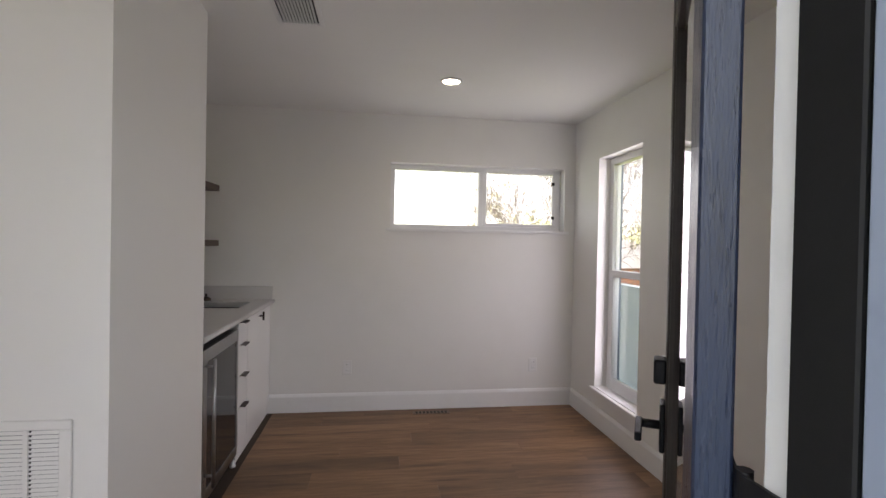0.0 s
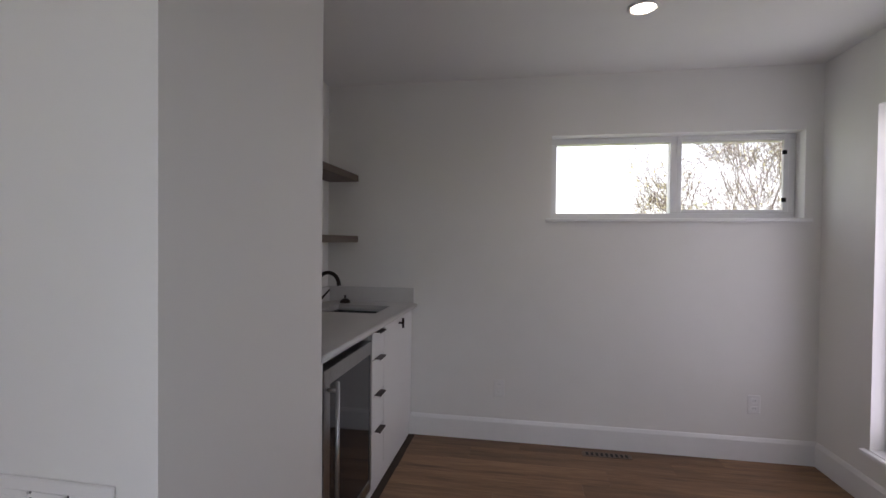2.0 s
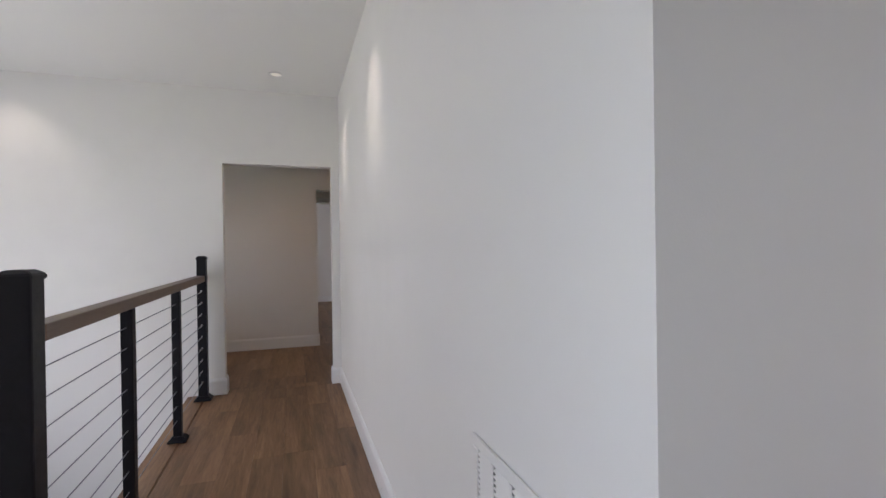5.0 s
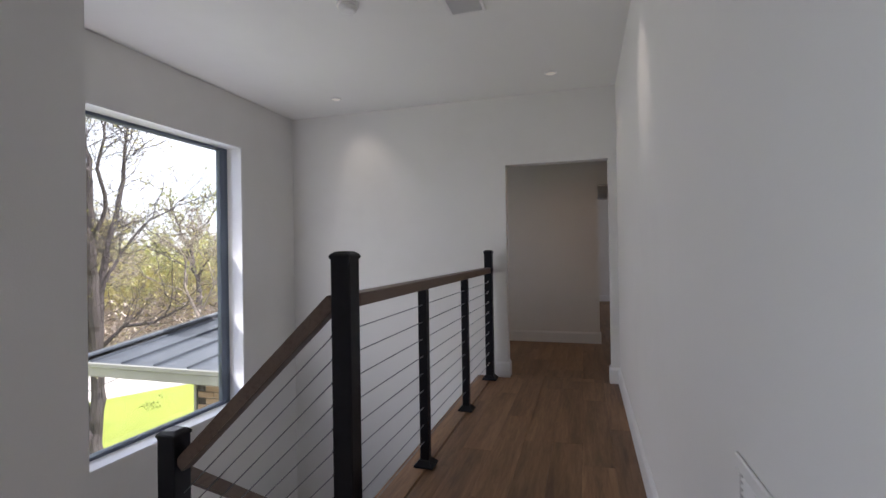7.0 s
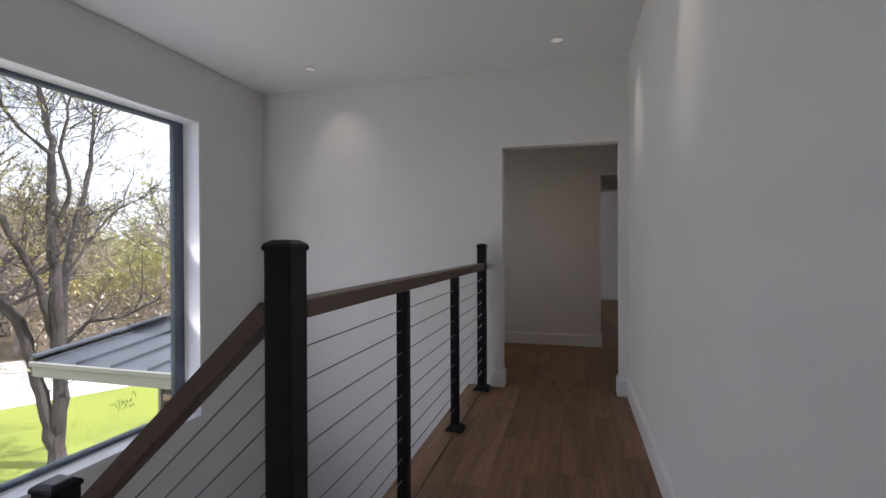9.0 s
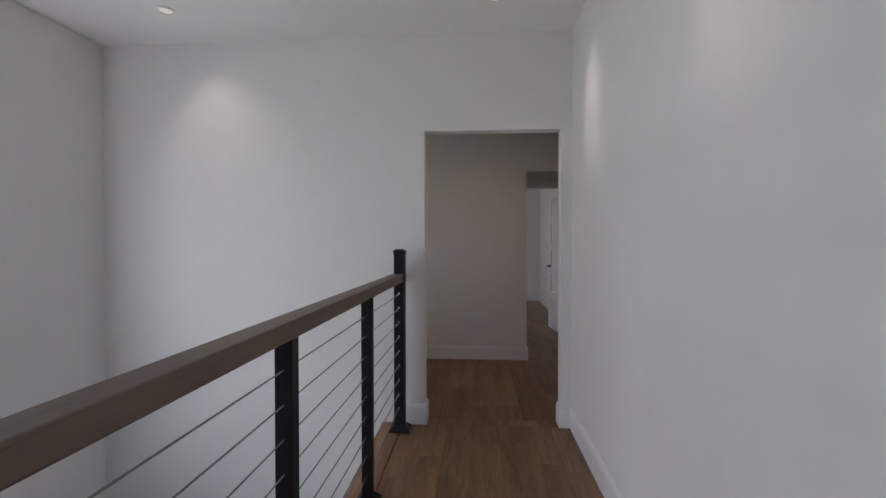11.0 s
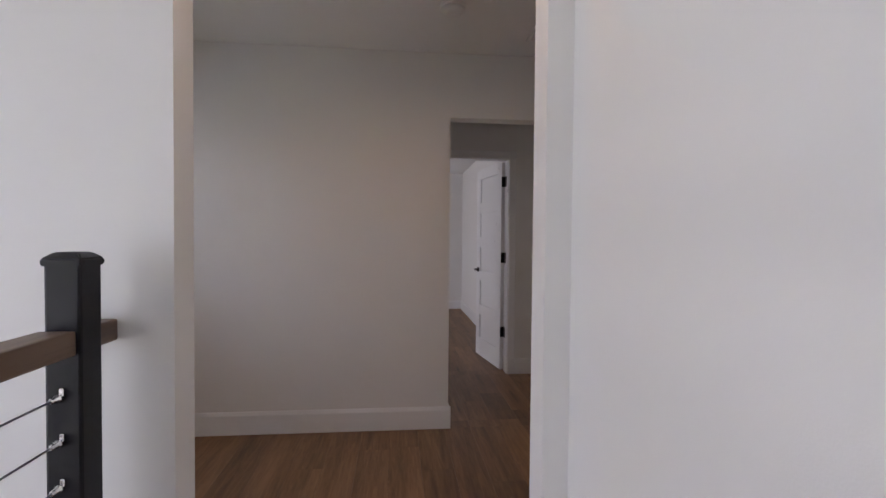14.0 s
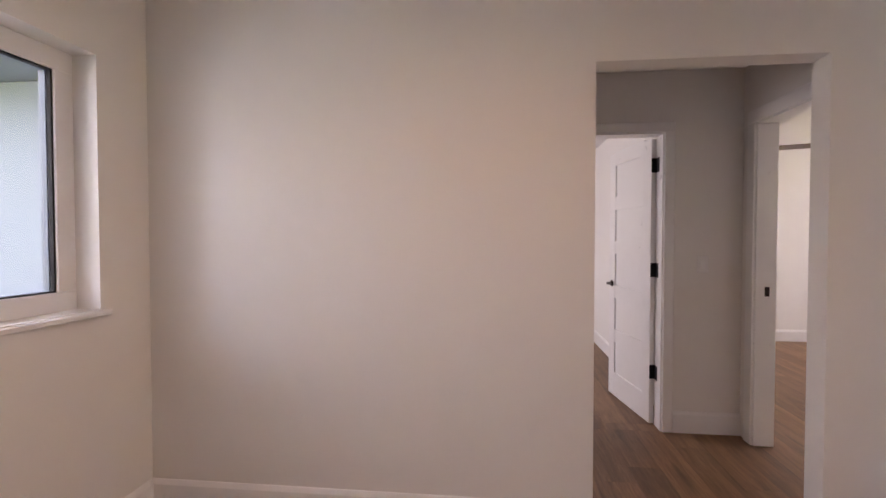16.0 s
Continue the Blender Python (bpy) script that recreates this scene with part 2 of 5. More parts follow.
# pale blue siding darkened, the balcony's shade is in this colour
SIDING = surface("shaded_blue_siding", (0.085, 0.115, 0.135), (0.115, 0.150, 0.170), 1.5, 0.6, 0.1, 60, space="World")
# outer jamb edge, sky light on it coloured in as blue-grey
SKYSTRIP = surface("jamb_strip_sky_tint", (0.20, 0.24, 0.33), (0.30, 0.35, 0.45), 3, 0.45, 0.1, 60, space="World")
EXTDARK = surface("dark_blue_trim", (0.085, 0.11, 0.15), (0.12, 0.15, 0.20), 3, 0.5, 0.1, 60, space="World")
STUCCO = surface("house_siding", (0.68, 0.68, 0.67), (0.76, 0.76, 0.75), 1.2, 0.8, 0.4, 60, space="World")
# white siding of the wing, its shade put into the blue-grey
WINGSHADE = surface("shaded_wing_siding", (0.13, 0.165, 0.215), (0.155, 0.19, 0.24), 1.2, 0.8, 0.2, 60, space="World")
SHINGLE = surface("far_roof", (0.14, 0.135, 0.13), (0.21, 0.20, 0.195), 2, 0.9, 0.5, 12, space="World")
REDBRICK = surface("red_brick", (0.25, 0.10, 0.065), (0.36, 0.16, 0.11), 2, 0.9, 0.4, 20, space="World")
FENCEWOOD = surface("fence_wood", (0.22, 0.15, 0.10), (0.34, 0.25, 0.17), 2, 0.85, 0.4, 30, space="World")


def box(bm, x0, y0, z0, x1, y1, z1, bevel=0.0, seg=1):
    x0, x1 = min(x0, x1), max(x0, x1)
    y0, y1 = min(y0, y1), max(y0, y1)
    z0, z1 = min(z0, z1), max(z0, z1)
    v = [bm.verts.new(c) for c in ((x0, y0, z0), (x1, y0, z0), (x1, y1, z0), (x0, y1, z0), (x0, y0, z1), (x1, y0, z1), (x1, y1, z1), (x0, y1, z1))]
    fs = [bm.faces.new([v[i] for i in q]) for q in ((3, 2, 1, 0), (4, 5, 6, 7), (0, 1, 5, 4), (1, 2, 6, 5), (2, 3, 7, 6), (3, 0, 4, 7))]
    if bevel:
        bmesh.ops.bevel(bm, geom=list({e for f in fs for e in f.edges}), offset=bevel, segments=seg, affect="EDGES", profile=0.6)
    return bm


def boxes(*args, bevel=0.0, seg=1):
    bm = bmesh.new()
    for a in args:
        box(bm, *a, bevel=bevel, seg=seg)
    return bm


def tube(bm, pts, radius, sides=10, cap=True):
    """A round rod along the points; radius is a number or one per point."""
    pts = [Vector(p) for p in pts]
    rs = radius if isinstance(radius, (list, tuple)) else [radius] * len(pts)
    rings, side = [], None
    for i, p in enumerate(pts):
        d = (pts[min(i + 1, len(pts) - 1)] - pts[max(i - 1, 0)]).normalized()
        if side is None:
            side = d.orthogonal().normalized()
        side = (side - d * side.dot(d)).normalized()
        up = d.cross(side)
        rings.append([bm.verts.new(p + (side * math.cos(a) + up * math.sin(a)) * rs[i]) for a in (2 * math.pi * k / sides for k in range(sides))])
    for a, b in zip(rings, rings[1:]):
        for k in range(sides):
            bm.faces.new((a[k], a[(k + 1) % sides], b[(k + 1) % sides], b[k])).smooth = True
    if cap:
        bm.faces.new(rings[0][::-1])
        bm.faces.new(rings[-1])
    return bm


def lathe(bm, centre, profile, axis="z", sides=24):
    """A turned shape: profile of (radius, height) along an axis."""
    rings = []
    for r, h in profile:
        ring = []
        for k in range(sides):
            a = 2 * math.pi * k / sides
            u, w = r * math.cos(a), r * math.sin(a)
            c = (u, w, h) if axis == "z" else ((h, u, w) if axis == "x" else (w, h, u))
            ring.append(bm.verts.new(Vector(centre) + Vector(c)))
        rings.append(ring)
    for a, b in zip(rings, rings[1:]):
        for k in range(sides):
            bm.faces.new((a[k], a[(k + 1) % sides], b[(k + 1) % sides], b[k])).smooth = True
    bm.faces.new(rings[0][::-1])
    bm.faces.new(rings[-1])
    return bm


def mesh_of(name, bm, material):
    bmesh.ops.recalc_face_normals(bm, faces=bm.faces[:])
    me = bpy.data.meshes.new(name)
    bm.to_mesh(me)
    bm.free()
    me.materials.append(material)
    return me


def solid(name, bm, material, label="", category="", group="", kind=""):
    return tagged(new(name, mesh_of(name, bm, material)), label, category, group, kind)


def structure(name, bm, material, label="", category=""):
    return solid(name, bm, material, label, category, "", "structure")


def thing(name, at, label, category, group="", kind=""):
    ob = new(name)
    ob.empty_display_size = 0.1
    ob.matrix_world = at if isinstance(at, Matrix) else Matrix.Translation(at)
    return tagged(ob, label, category, group, kind)


def world_of(ob):
    m = ob.matrix_basis
    return world_of(ob.parent) @ ob.matrix_parent_inverse @ m if ob.parent else m.copy()


def part(name, bm, material, parent, label="", world=False):
    """One mesh object under a thing. Coordinates are the parent's own, or the world's."""
    ob = new(name, mesh_of(name, bm, material))
    ob.parent = parent
    if world:
        ob.matrix_parent_inverse = world_of(parent).inverted()
    return tagged(ob, label)


def wall(name, axis, a0, a1, u0, u1, z0, z1, holes=(), label="white painted drywall wall"):
    """A wall between a0 and a1 across its axis and u0 to u1 along it, with holes (u, u, z, z) through it."""
    bm = bmesh.new()

    def put(p, q, r, s):
        if q - p < 1e-4 or s - r < 1e-4:
            return
        if axis == "y":
            box(bm, p, a0, r, q, a1, s)
        else:
            box(bm, a0, p, r, a1, q, s)
    at = u0
    for p, q, r, s in sorted(holes):
        put(at, p, z0, z1)
        put(p, q, z0, r)
        put(p, q, s, z1)
        at = q
    put(at, u1, z0, z1)
    bmesh.ops.remove_doubles(bm, verts=bm.verts[:], dist=1e-5)
    return structure(name, bm, PAINT, label, "wall")


# ---- large structure ----
BAR_C, HALL_C, LAND_C = 2.445, 2.765, 2.52
wall("wall_bar_back", "y", 4.135, 4.32, -1.48, 1.985, -0.3, 2.56, [(0.20, 1.705, 1.505, 2.05)])
wall("wall_bar_side", "x", 1.80, 1.985, 0.44, 4.135, -0.3, 2.56, [(3.085, 3.69, 0.285, 2.07)])
wall("wall_front", "y", 0.44, 0.62, -0.77, 1.80, -0.3, 2.56, [(-0.45, 0.47, 0.0, 2.09)])
wall("wall_stair_side", "x", -0.89, -0.77, -1.665, 0.62, -3.15, 2.88)
wall("wall_stair_window", "y", -1.94, -1.665, -4.995, -0.77, -3.15, 2.88, [(-4.05, -1.60, -0.19, 2.285)])
wall("wall_doorway", "x", -4.995, -4.878, -1.665, 3.02, 0.0, 2.88, [(0.752, 1.710, 0.0, 2.087)])
wall("wall_well_end", "x", -4.995, -4.878, -1.665, 0.47, -3.15, 0.0)
wall("wall_well_side", "y", 0.47, 0.55, -4.878, -1.98, -3.15, -0.30)
wall("wall_hall", "y", 1.784, 1.90, -4.878, -0.82, -0.3, 2.88)
wall("wall_pillar", "x", -0.82, -0.709, 1.784, 2.575, -0.3, 2.56)
wall("wall_niche_side", "y", 2.46, 2.575, -1.36, -0.82, -0.3, 2.56)
wall("wall_niche_back", "x", -1.48, -1.36, 2.46, 4.135, -0.3, 2.56)
wall("wall_landing_window", "y", -0.62, -0.44, -6.90, -4.995, -0.3, 2.60, [(-6.49, -5.30, 1.02, 2.10)])
wall("wall_landing_far", "x", -6.90, -6.78, -0.44, 2.90, 0.0, 2.60, [(1.665, 2.605, 0.0, 2.092)])
wall("wall_landing_side", "y", 2.90, 3.02, -6.90, -4.995, 0.0, 2.60, [(-6.525, -5.74, 0.0, 2.06)])
wall("wall_passage_end", "x", -8.12, -8.00, 1.08, 2.87, 0.0, 2.60, [(1.52, 2.372, 0.0, 2.045)])
wall("wall_passage_side", "y", 2.87, 2.99, -8.12, -6.90, 0.0, 2.60, [(-7.845, -7.03, 0.0, 2.06)])
wall("wall_passage_near", "y", 1.08, 1.20, -8.00, -6.90, 0.0, 2.60)
wall("wall_bedroom_a_side", "y", 2.50, 2.62, -12.22, -8.12, 0.0, 2.60)
wall("wall_bedroom_a_far", "x", -12.22, -12.10, -1.20, 2.50, 0.0, 2.60)
wall("wall_bedroom_a_window", "y", -1.38, -1.20, -12.22, -8.00, 0.0, 2.60, [(-11.0, -9.0, 0.9, 2.1)])
wall("wall_bedroom_a_near", "x", -8.12, -8.00, -1.20, 1.08, 0.0, 2.60)
wall("wall_bedroom_b_far", "x", -11.22, -11.10, 2.99, 6.50, 0.0, 2.60)
wall("wall_bedroom_b_window", "y", 6.50, 6.68, -11.22, -6.83, 0.0, 2.60, [(-10.0, -8.0, 0.9, 2.1)])
wall("wall_bedroom_b_side", "y", 2.87, 2.99, -11.22, -8.12, 0.0, 2.60)
wall("wall_bedroom_b_near", "x", -6.95, -6.83, 3.02, 6.50, 0.0, 2.60)
wall("wall_bath_far", "y", 5.50, 5.68, -6.83, -4.878, 0.0, 2.60, [(-6.3, -5.5, 1.2, 2.05)])
wall("wall_bath_near", "x", -4.995, -4.878, 3.02, 5.50, 0.0, 2.60)

structure("ceiling_bar", boxes((-0.80, 0.44, BAR_C, 1.985, 4.32, BAR_C + 0.1), (-1.48, 2.46, BAR_C, -0.80, 4.32, BAR_C + 0.1)), CEIL, "flat white painted ceiling", "ceiling")
structure("ceiling_soffit", boxes((-0.82, 0.62, BAR_C - 0.002, -0.76, 1.79, HALL_C + 0.1)), CEIL, "white drywall drop between two ceiling heights", "ceiling")
structure("ceiling_hall", boxes((-4.995, -1.85, HALL_C, -0.74, 1.90, HALL_C + 0.12)), CEIL, "high white painted hall ceiling", "ceiling")
structure("ceiling_landing", boxes((-6.90, -0.62, LAND_C, -4.995, 3.02, LAND_C + 0.1)), CEIL, "white painted landing ceiling", "ceiling")
structure("ceiling_passage", boxes((-8.12, 1.08, 2.45, -6.90, 2.99, 2.56)), CEIL, "white painted passage ceiling", "ceiling")
structure("ceiling_bedroom_a", boxes((-12.22, -1.38, 2.45, -8.12, 2.62, 2.56)), CEIL, "white painted bedroom ceiling", "ceiling")
structure("ceiling_bedroom_b", boxes((-11.22, 2.87, 2.50, -6.83, 6.68, 2.61)), CEIL, "white painted bedroom ceiling", "ceiling")
structure("ceiling_bath", boxes((-6.83, 3.02, 2.45, -4.878, 5.68, 2.56)), CEIL, "white painted ceiling", "ceiling")

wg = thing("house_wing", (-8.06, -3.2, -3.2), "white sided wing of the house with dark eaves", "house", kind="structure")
part("wall", boxes((-8.12, -4.75, -3.2, -8.0, -1.385, 2.55)), WINGSHADE, wg, world=True)
part("eave", boxes((-8.12, -4.75, 2.56, -7.30, -0.63, 2.64)), EXTDARK, wg, "dark blue eave", world=True)
# overhangs out of view, added to keep direct sun out of the rear windows
structure("sun_block_eave", boxes((-1.6, 4.325, 2.57, 2.3, 5.35, 2.70), (-11.4, 6.685, 2.62, -6.7, 7.7, 2.75), (-6.69, 5.685, 2.57, -4.6, 6.68, 2.70)), EXTDARK, "unseen dark blue overhang added to block the sun", "roof")
# lower storey and outer closing walls
structure("wall_lower", boxes((-12.3, -1.30, -3.2, -5.03, -1.12, -0.32), (1.80, 0.45, -3.2, 1.98, 6.6, -0.32), (-12.3, 6.5, -3.2, 1.79, 6.67, -0.32),
                              (-12.3, -1.11, -3.2, -12.12, 6.49, -0.32), (-0.76, 0.45, -3.2, 1.79, 0.60, -0.32)), STUCCO, "plain pale lower storey walls", "wall")
structure("floor_lower", boxes((-12.1, -1.66, -3.15, 1.79, 6.49, -3.05)), SUBFLOOR, "plain dark lower floor", "floor")

# floors: one base each, planks come last in the file
FLOORS = {}
for fname, rects in (("floor_bar", [(-0.705, 0.62, 1.80, 4.135), (-0.45, 0.52, 0.47, 0.62)]),
                     ("floor_hall", [(-4.878, 0.60, -0.705, 1.784), (-1.93, 0.47, -0.89, 0.60)]),
                     ("floor_landing", [(-6.78, -0.44, -4.995, 2.90), (-4.995, 0.752, -4.878, 1.710)]),
                     ("floor_passage", [(-8.00, 1.20, -6.90, 2.87), (-6.90, 1.665, -6.78, 2.605)]),
                     ("floor_bedroom_a", [(-12.10, -1.20, -8.12, 2.50), (-8.12, 1.52, -8.00, 2.372)]),
                     ("floor_bedroom_b", [(-11.10, 2.99, -6.95, 6.50), (-7.845, 2.87, -7.03, 2.99)]),
                     ("floor_bath", [(-6.83, 3.02, -4.995, 5.50), (-6.525, 2.90, -5.74, 3.02)])):
    FLOORS[fname] = (structure(fname, boxes(*[(x0, y0, -0.30, x1, y1, -0.013) for x0, y0, x1, y1 in rects]), SUBFLOOR,
                               "brown oak plank floor", "floor"), rects)
structure("floor_niche", boxes((-1.36, 2.575, -0.30, -0.705, 4.135, -0.004)), SUBFLOOR, "floor under the bar cabinets", "floor")
structure("threshold", boxes((-0.45, 0.44, -0.05, 0.47, 0.52, 0.012), bevel=0.004), BRONZE, "dark metal door threshold", "threshold")


# ---- baseboards ----
def baseboard(axis, face, sign, u0, u1, h=0.147, t=0.016):
    """A moulded board on a wall's face; sign says to which side the room lies."""
    prof = [(0, 0), (t, 0), (t, h - 0.022), (t * 0.55, h - 0.006), (t * 0.3, h), (0, h)]
    bm = bmesh.new()
    rings = []
    for u in (u0, u1):
        rings.append([bm.verts.new((u, face + sign * d, z + 0.001) if axis == "y" else (face + sign * d, u, z + 0.001)) for d, z in prof])
    n = len(prof)
    for k in range(n):
        bm.faces.new((rings[0][k], rings[0][(k + 1) % n], rings[1][(k + 1) % n], rings[1][k]))
    bm.faces.new(rings[0])
    bm.faces.new(rings[1][::-1])
    structure("baseboard", bm, TRIM, "white enamelled baseboard along the wall", "baseboard")


T = 0.016
baseboard("y", 4.135, -1, -0.745, 1.80)
baseboard("x", 1.80, -1, 0.62, 4.135 - T)
baseboard("x", -0.705, 1, 1.784 - T, 2.575)
baseboard("y", 1.784, -1, -4.878 + T, -0.705)
baseboard("x", -4.878, 1, 1.710 - T, 1.784)
baseboard("x", -4.878, 1, 0.63, 0.752 + T)
baseboard("y", 0.752, 1, -4.995, -4.878)
baseboard("y", 1.710, -1, -4.995, -4.878)
baseboard("y", 0.62, 1, 0.56, 1.80 - T)
baseboard("y", 0.62, 1, -0.89, -0.53)
baseboard("x", -6.78, 1, -0.44, 1.665 + T)
baseboard("x", -6.78, 1, 2.605 - T, 2.90)
baseboard("y", -0.44, 1, -6.78 + T, -4.995)
baseboard("y", 1.665, 1, -6.90, -6.78)
baseboard("y", 2.605, -1, -6.90, -6.78)
baseboard("y", 2.90, -1, -6.78 + T, -6.62)
baseboard("y", 2.90, -1, -5.65, -4.995)
baseboard("x", -4.995, -1, 1.710, 2.90 - T)
baseboard("x", -4.995, -1, -0.44 + T, 0.752)
baseboard("x", -8.00, 1, 2.434, 2.87)
baseboard("y", 2.50, -1, -12.10, -8.12)
baseboard("x", -12.10, 1, -1.20, 2.50 - T)
baseboard("x", -11.10, 1, 2.99, 6.50)


# ---- windows ----
def window(name, axis, sign, glass_at, wall_at, u0, u1, z0, z1, bars, label, stool=True, frame_w=0.045, split="v", frame_mat=None, reveal=True):
    """A window in its opening. glass_at: plane of the glass; wall_at: the room's face of the wall; sign: way from the wall to the outside."""
    fm = frame_mat or VINYL
    w = thing(name, Matrix.Identity(4), label, "window", kind="structure")

    def bx(p, q, a, b, r, s, bevel=0.003):
        bm = bmesh.new()
        if axis == "y":
            box(bm, p, a, r, q, b, s, bevel=bevel)
        else:
            box(bm, a, p, r, b, q, s, bevel=bevel)
        return bm
    d0, d1 = glass_at - sign * 0.035, glass_at + sign * 0.035
    fr = part("window_frame", bx(u0, u1, d0, d1, z1 - frame_w, z1), fm, w)
    part("window_frame", bx(u0, u1, d0, d1, z0, z0 + frame_w), fm, w)
    part("window_frame", bx(u0, u0 + frame_w, d0 + sign * 0.001, d1 - sign * 0.001, z0 + frame_w, z1 - frame_w), fm, w)
    part("window_frame", bx(u1 - frame_w, u1, d0 + sign * 0.001, d1 - sign * 0.001, z0 + frame_w, z1 - frame_w), fm, w)
    a, b, c, d = u0 + frame_w, u1 - frame_w, z0 + frame_w, z1 - frame_w
    panes = []
    if split == "v":
        edges = [a, *bars, b]
        panes = [(p, q, c, d) for p, q in zip(edges, edges[1:])]
        for x in bars:
            part("mullion", bx(x - 0.02, x + 0.02, d0 - sign * 0.008, d1, c, d), fm, w)
    else:
        edges = [c, *bars, d]
        panes = [(a, b, p, q) for p, q in zip(edges, edges[1:])]
        for z in bars:
            part("meeting_rail", bx(a, b, d0 - sign * 0.01, d1, z - 0.024, z + 0.024), fm, w)
    for p, q, r, s in panes:
        pane = part("pane", bx(p, q, glass_at - sign * 0.003, glass_at + sign * 0.003, r, s, 0), GLASS, w)
        pane.visible_shadow = False
    if stool:
        part("window_sill", bx(u0 - 0.035, u1 + 0.035, wall_at - sign * 0.03, wall_at, z0 - 0.02, z0 + 0.002, 0.004), TRIM, w)
        part("sill_liner", bx(u0, u1, wall_at, d0, z0 - 0.004, z0 + 0.006, 0), TRIM, w)
    return w


w1 = window("window_1", "y", 1, 4.275, 4.135, 0.20, 1.705, 1.505, 2.05, [0.985], "white sliding window set high over the bar room", frame_w=0.04)
part("sash", boxes((1.005, 4.235, 1.545, 1.035, 4.262, 2.05), (1.635, 4.235, 1.545, 1.665, 4.262, 2.05), (1.035, 4.235, 1.545, 1.635, 4.262, 1.57), (1.035, 4.235, 2.025, 1.635, 4.262, 2.05), bevel=0.003), VINYL, w1)
for z in (1.63, 1.93):
    part("latch", boxes((1.622, 4.222, z - 0.014, 1.648, 4.234, z + 0.014), bevel=0.003), BLACKPLASTIC, w1, "small black sash latch")
w2 = window("window_2", "x", 1, 1.93, 1.80, 3.085, 3.69, 0.285, 2.07, [1.18], "tall white single-hung window with a deep sill", split="h", frame_w=0.05)
part("lower_sash", boxes((1.885, 3.136, 0.336, 1.912, 3.175, 1.155), (1.885, 3.60, 0.336, 1.912, 3.639, 1.155), (1.885, 3.176, 0.336, 1.912, 3.599, 0.385), bevel=0.003), VINYL, w2)
w3 = window("window_3", "y", -1, -1.865, -1.665, -4.05, -1.60, -0.19, 2.285, [], "large fixed picture window over the stairs", stool=False, frame_w=0.036, frame_mat=EXTDARK)
for xa, xb in ((-4.0135, -3.945), (-1.705, -1.6365)):
    part("window_stile", boxes((xa, -1.885, -0.153, xb, -1.832, 2.248), bevel=0.004), EXTDARK, w3)
part("jamb_liner", boxes((-4.05, -1.83, -0.178, -4.038, -1.668, 2.273), (-1.612, -1.83, -0.178, -1.60, -1.668, 2.273), (-4.05, -1.83, 2.273, -1.60, -1.668, 2.285), (-4.05, -1.83, -0.19, -1.60, -1.668, -0.178)), TRIM, w3)
w4 = window("window_4", "y", -1, -0.583, -0.44, -6.49, -5.30, 1.02, 2.10, [], "white framed landing window with a sill", frame_w=0.085)
part("gasket", boxes((-6.405, -0.578, 1.105, -6.397, -0.560, 2.015), (-5.393, -0.578, 1.105, -5.385, -0.560, 2.015), (-6.397, -0.578, 1.105, -5.393, -0.560, 1.111), (-6.397, -0.578, 2.009, -5.393, -0.560, 2.015)), BLACKPLASTIC, w4, "dark rubber glazing gasket")
# dark strips added to darken the brightly lit frame faces beyond the glass
part("frame_dark_cover", boxes((-6.406, -0.618, 1.104, -6.398, -0.588, 2.016), (-5.392, -0.618, 1.104, -5.384, -0.588, 2.016), (-6.398, -0.618, 1.104, -5.392, -0.588, 1.110), (-6.398, -0.618, 2.010, -5.392, -0.588, 2.016)), EXTDARK, w4, "dark blue strip added to darken the outer frame face")
# three windows out of view, added to bring light into the side rooms
window("window_5", "y", -1, -1.29, -1.20, -11.0, -9.0, 0.9, 2.1, [-10.0], "unseen white bedroom window", frame_w=0.05)
window("window_6", "y", 1, 6.59, 6.50, -10.0, -8.0, 0.9, 2.1, [-9.0], "unseen white bedroom window", frame_w=0.05)
window("window_7", "y", 1, 5.59, 5.50, -6.3, -5.5, 1.2, 2.05, [], "unseen small white window", frame_w=0.05)


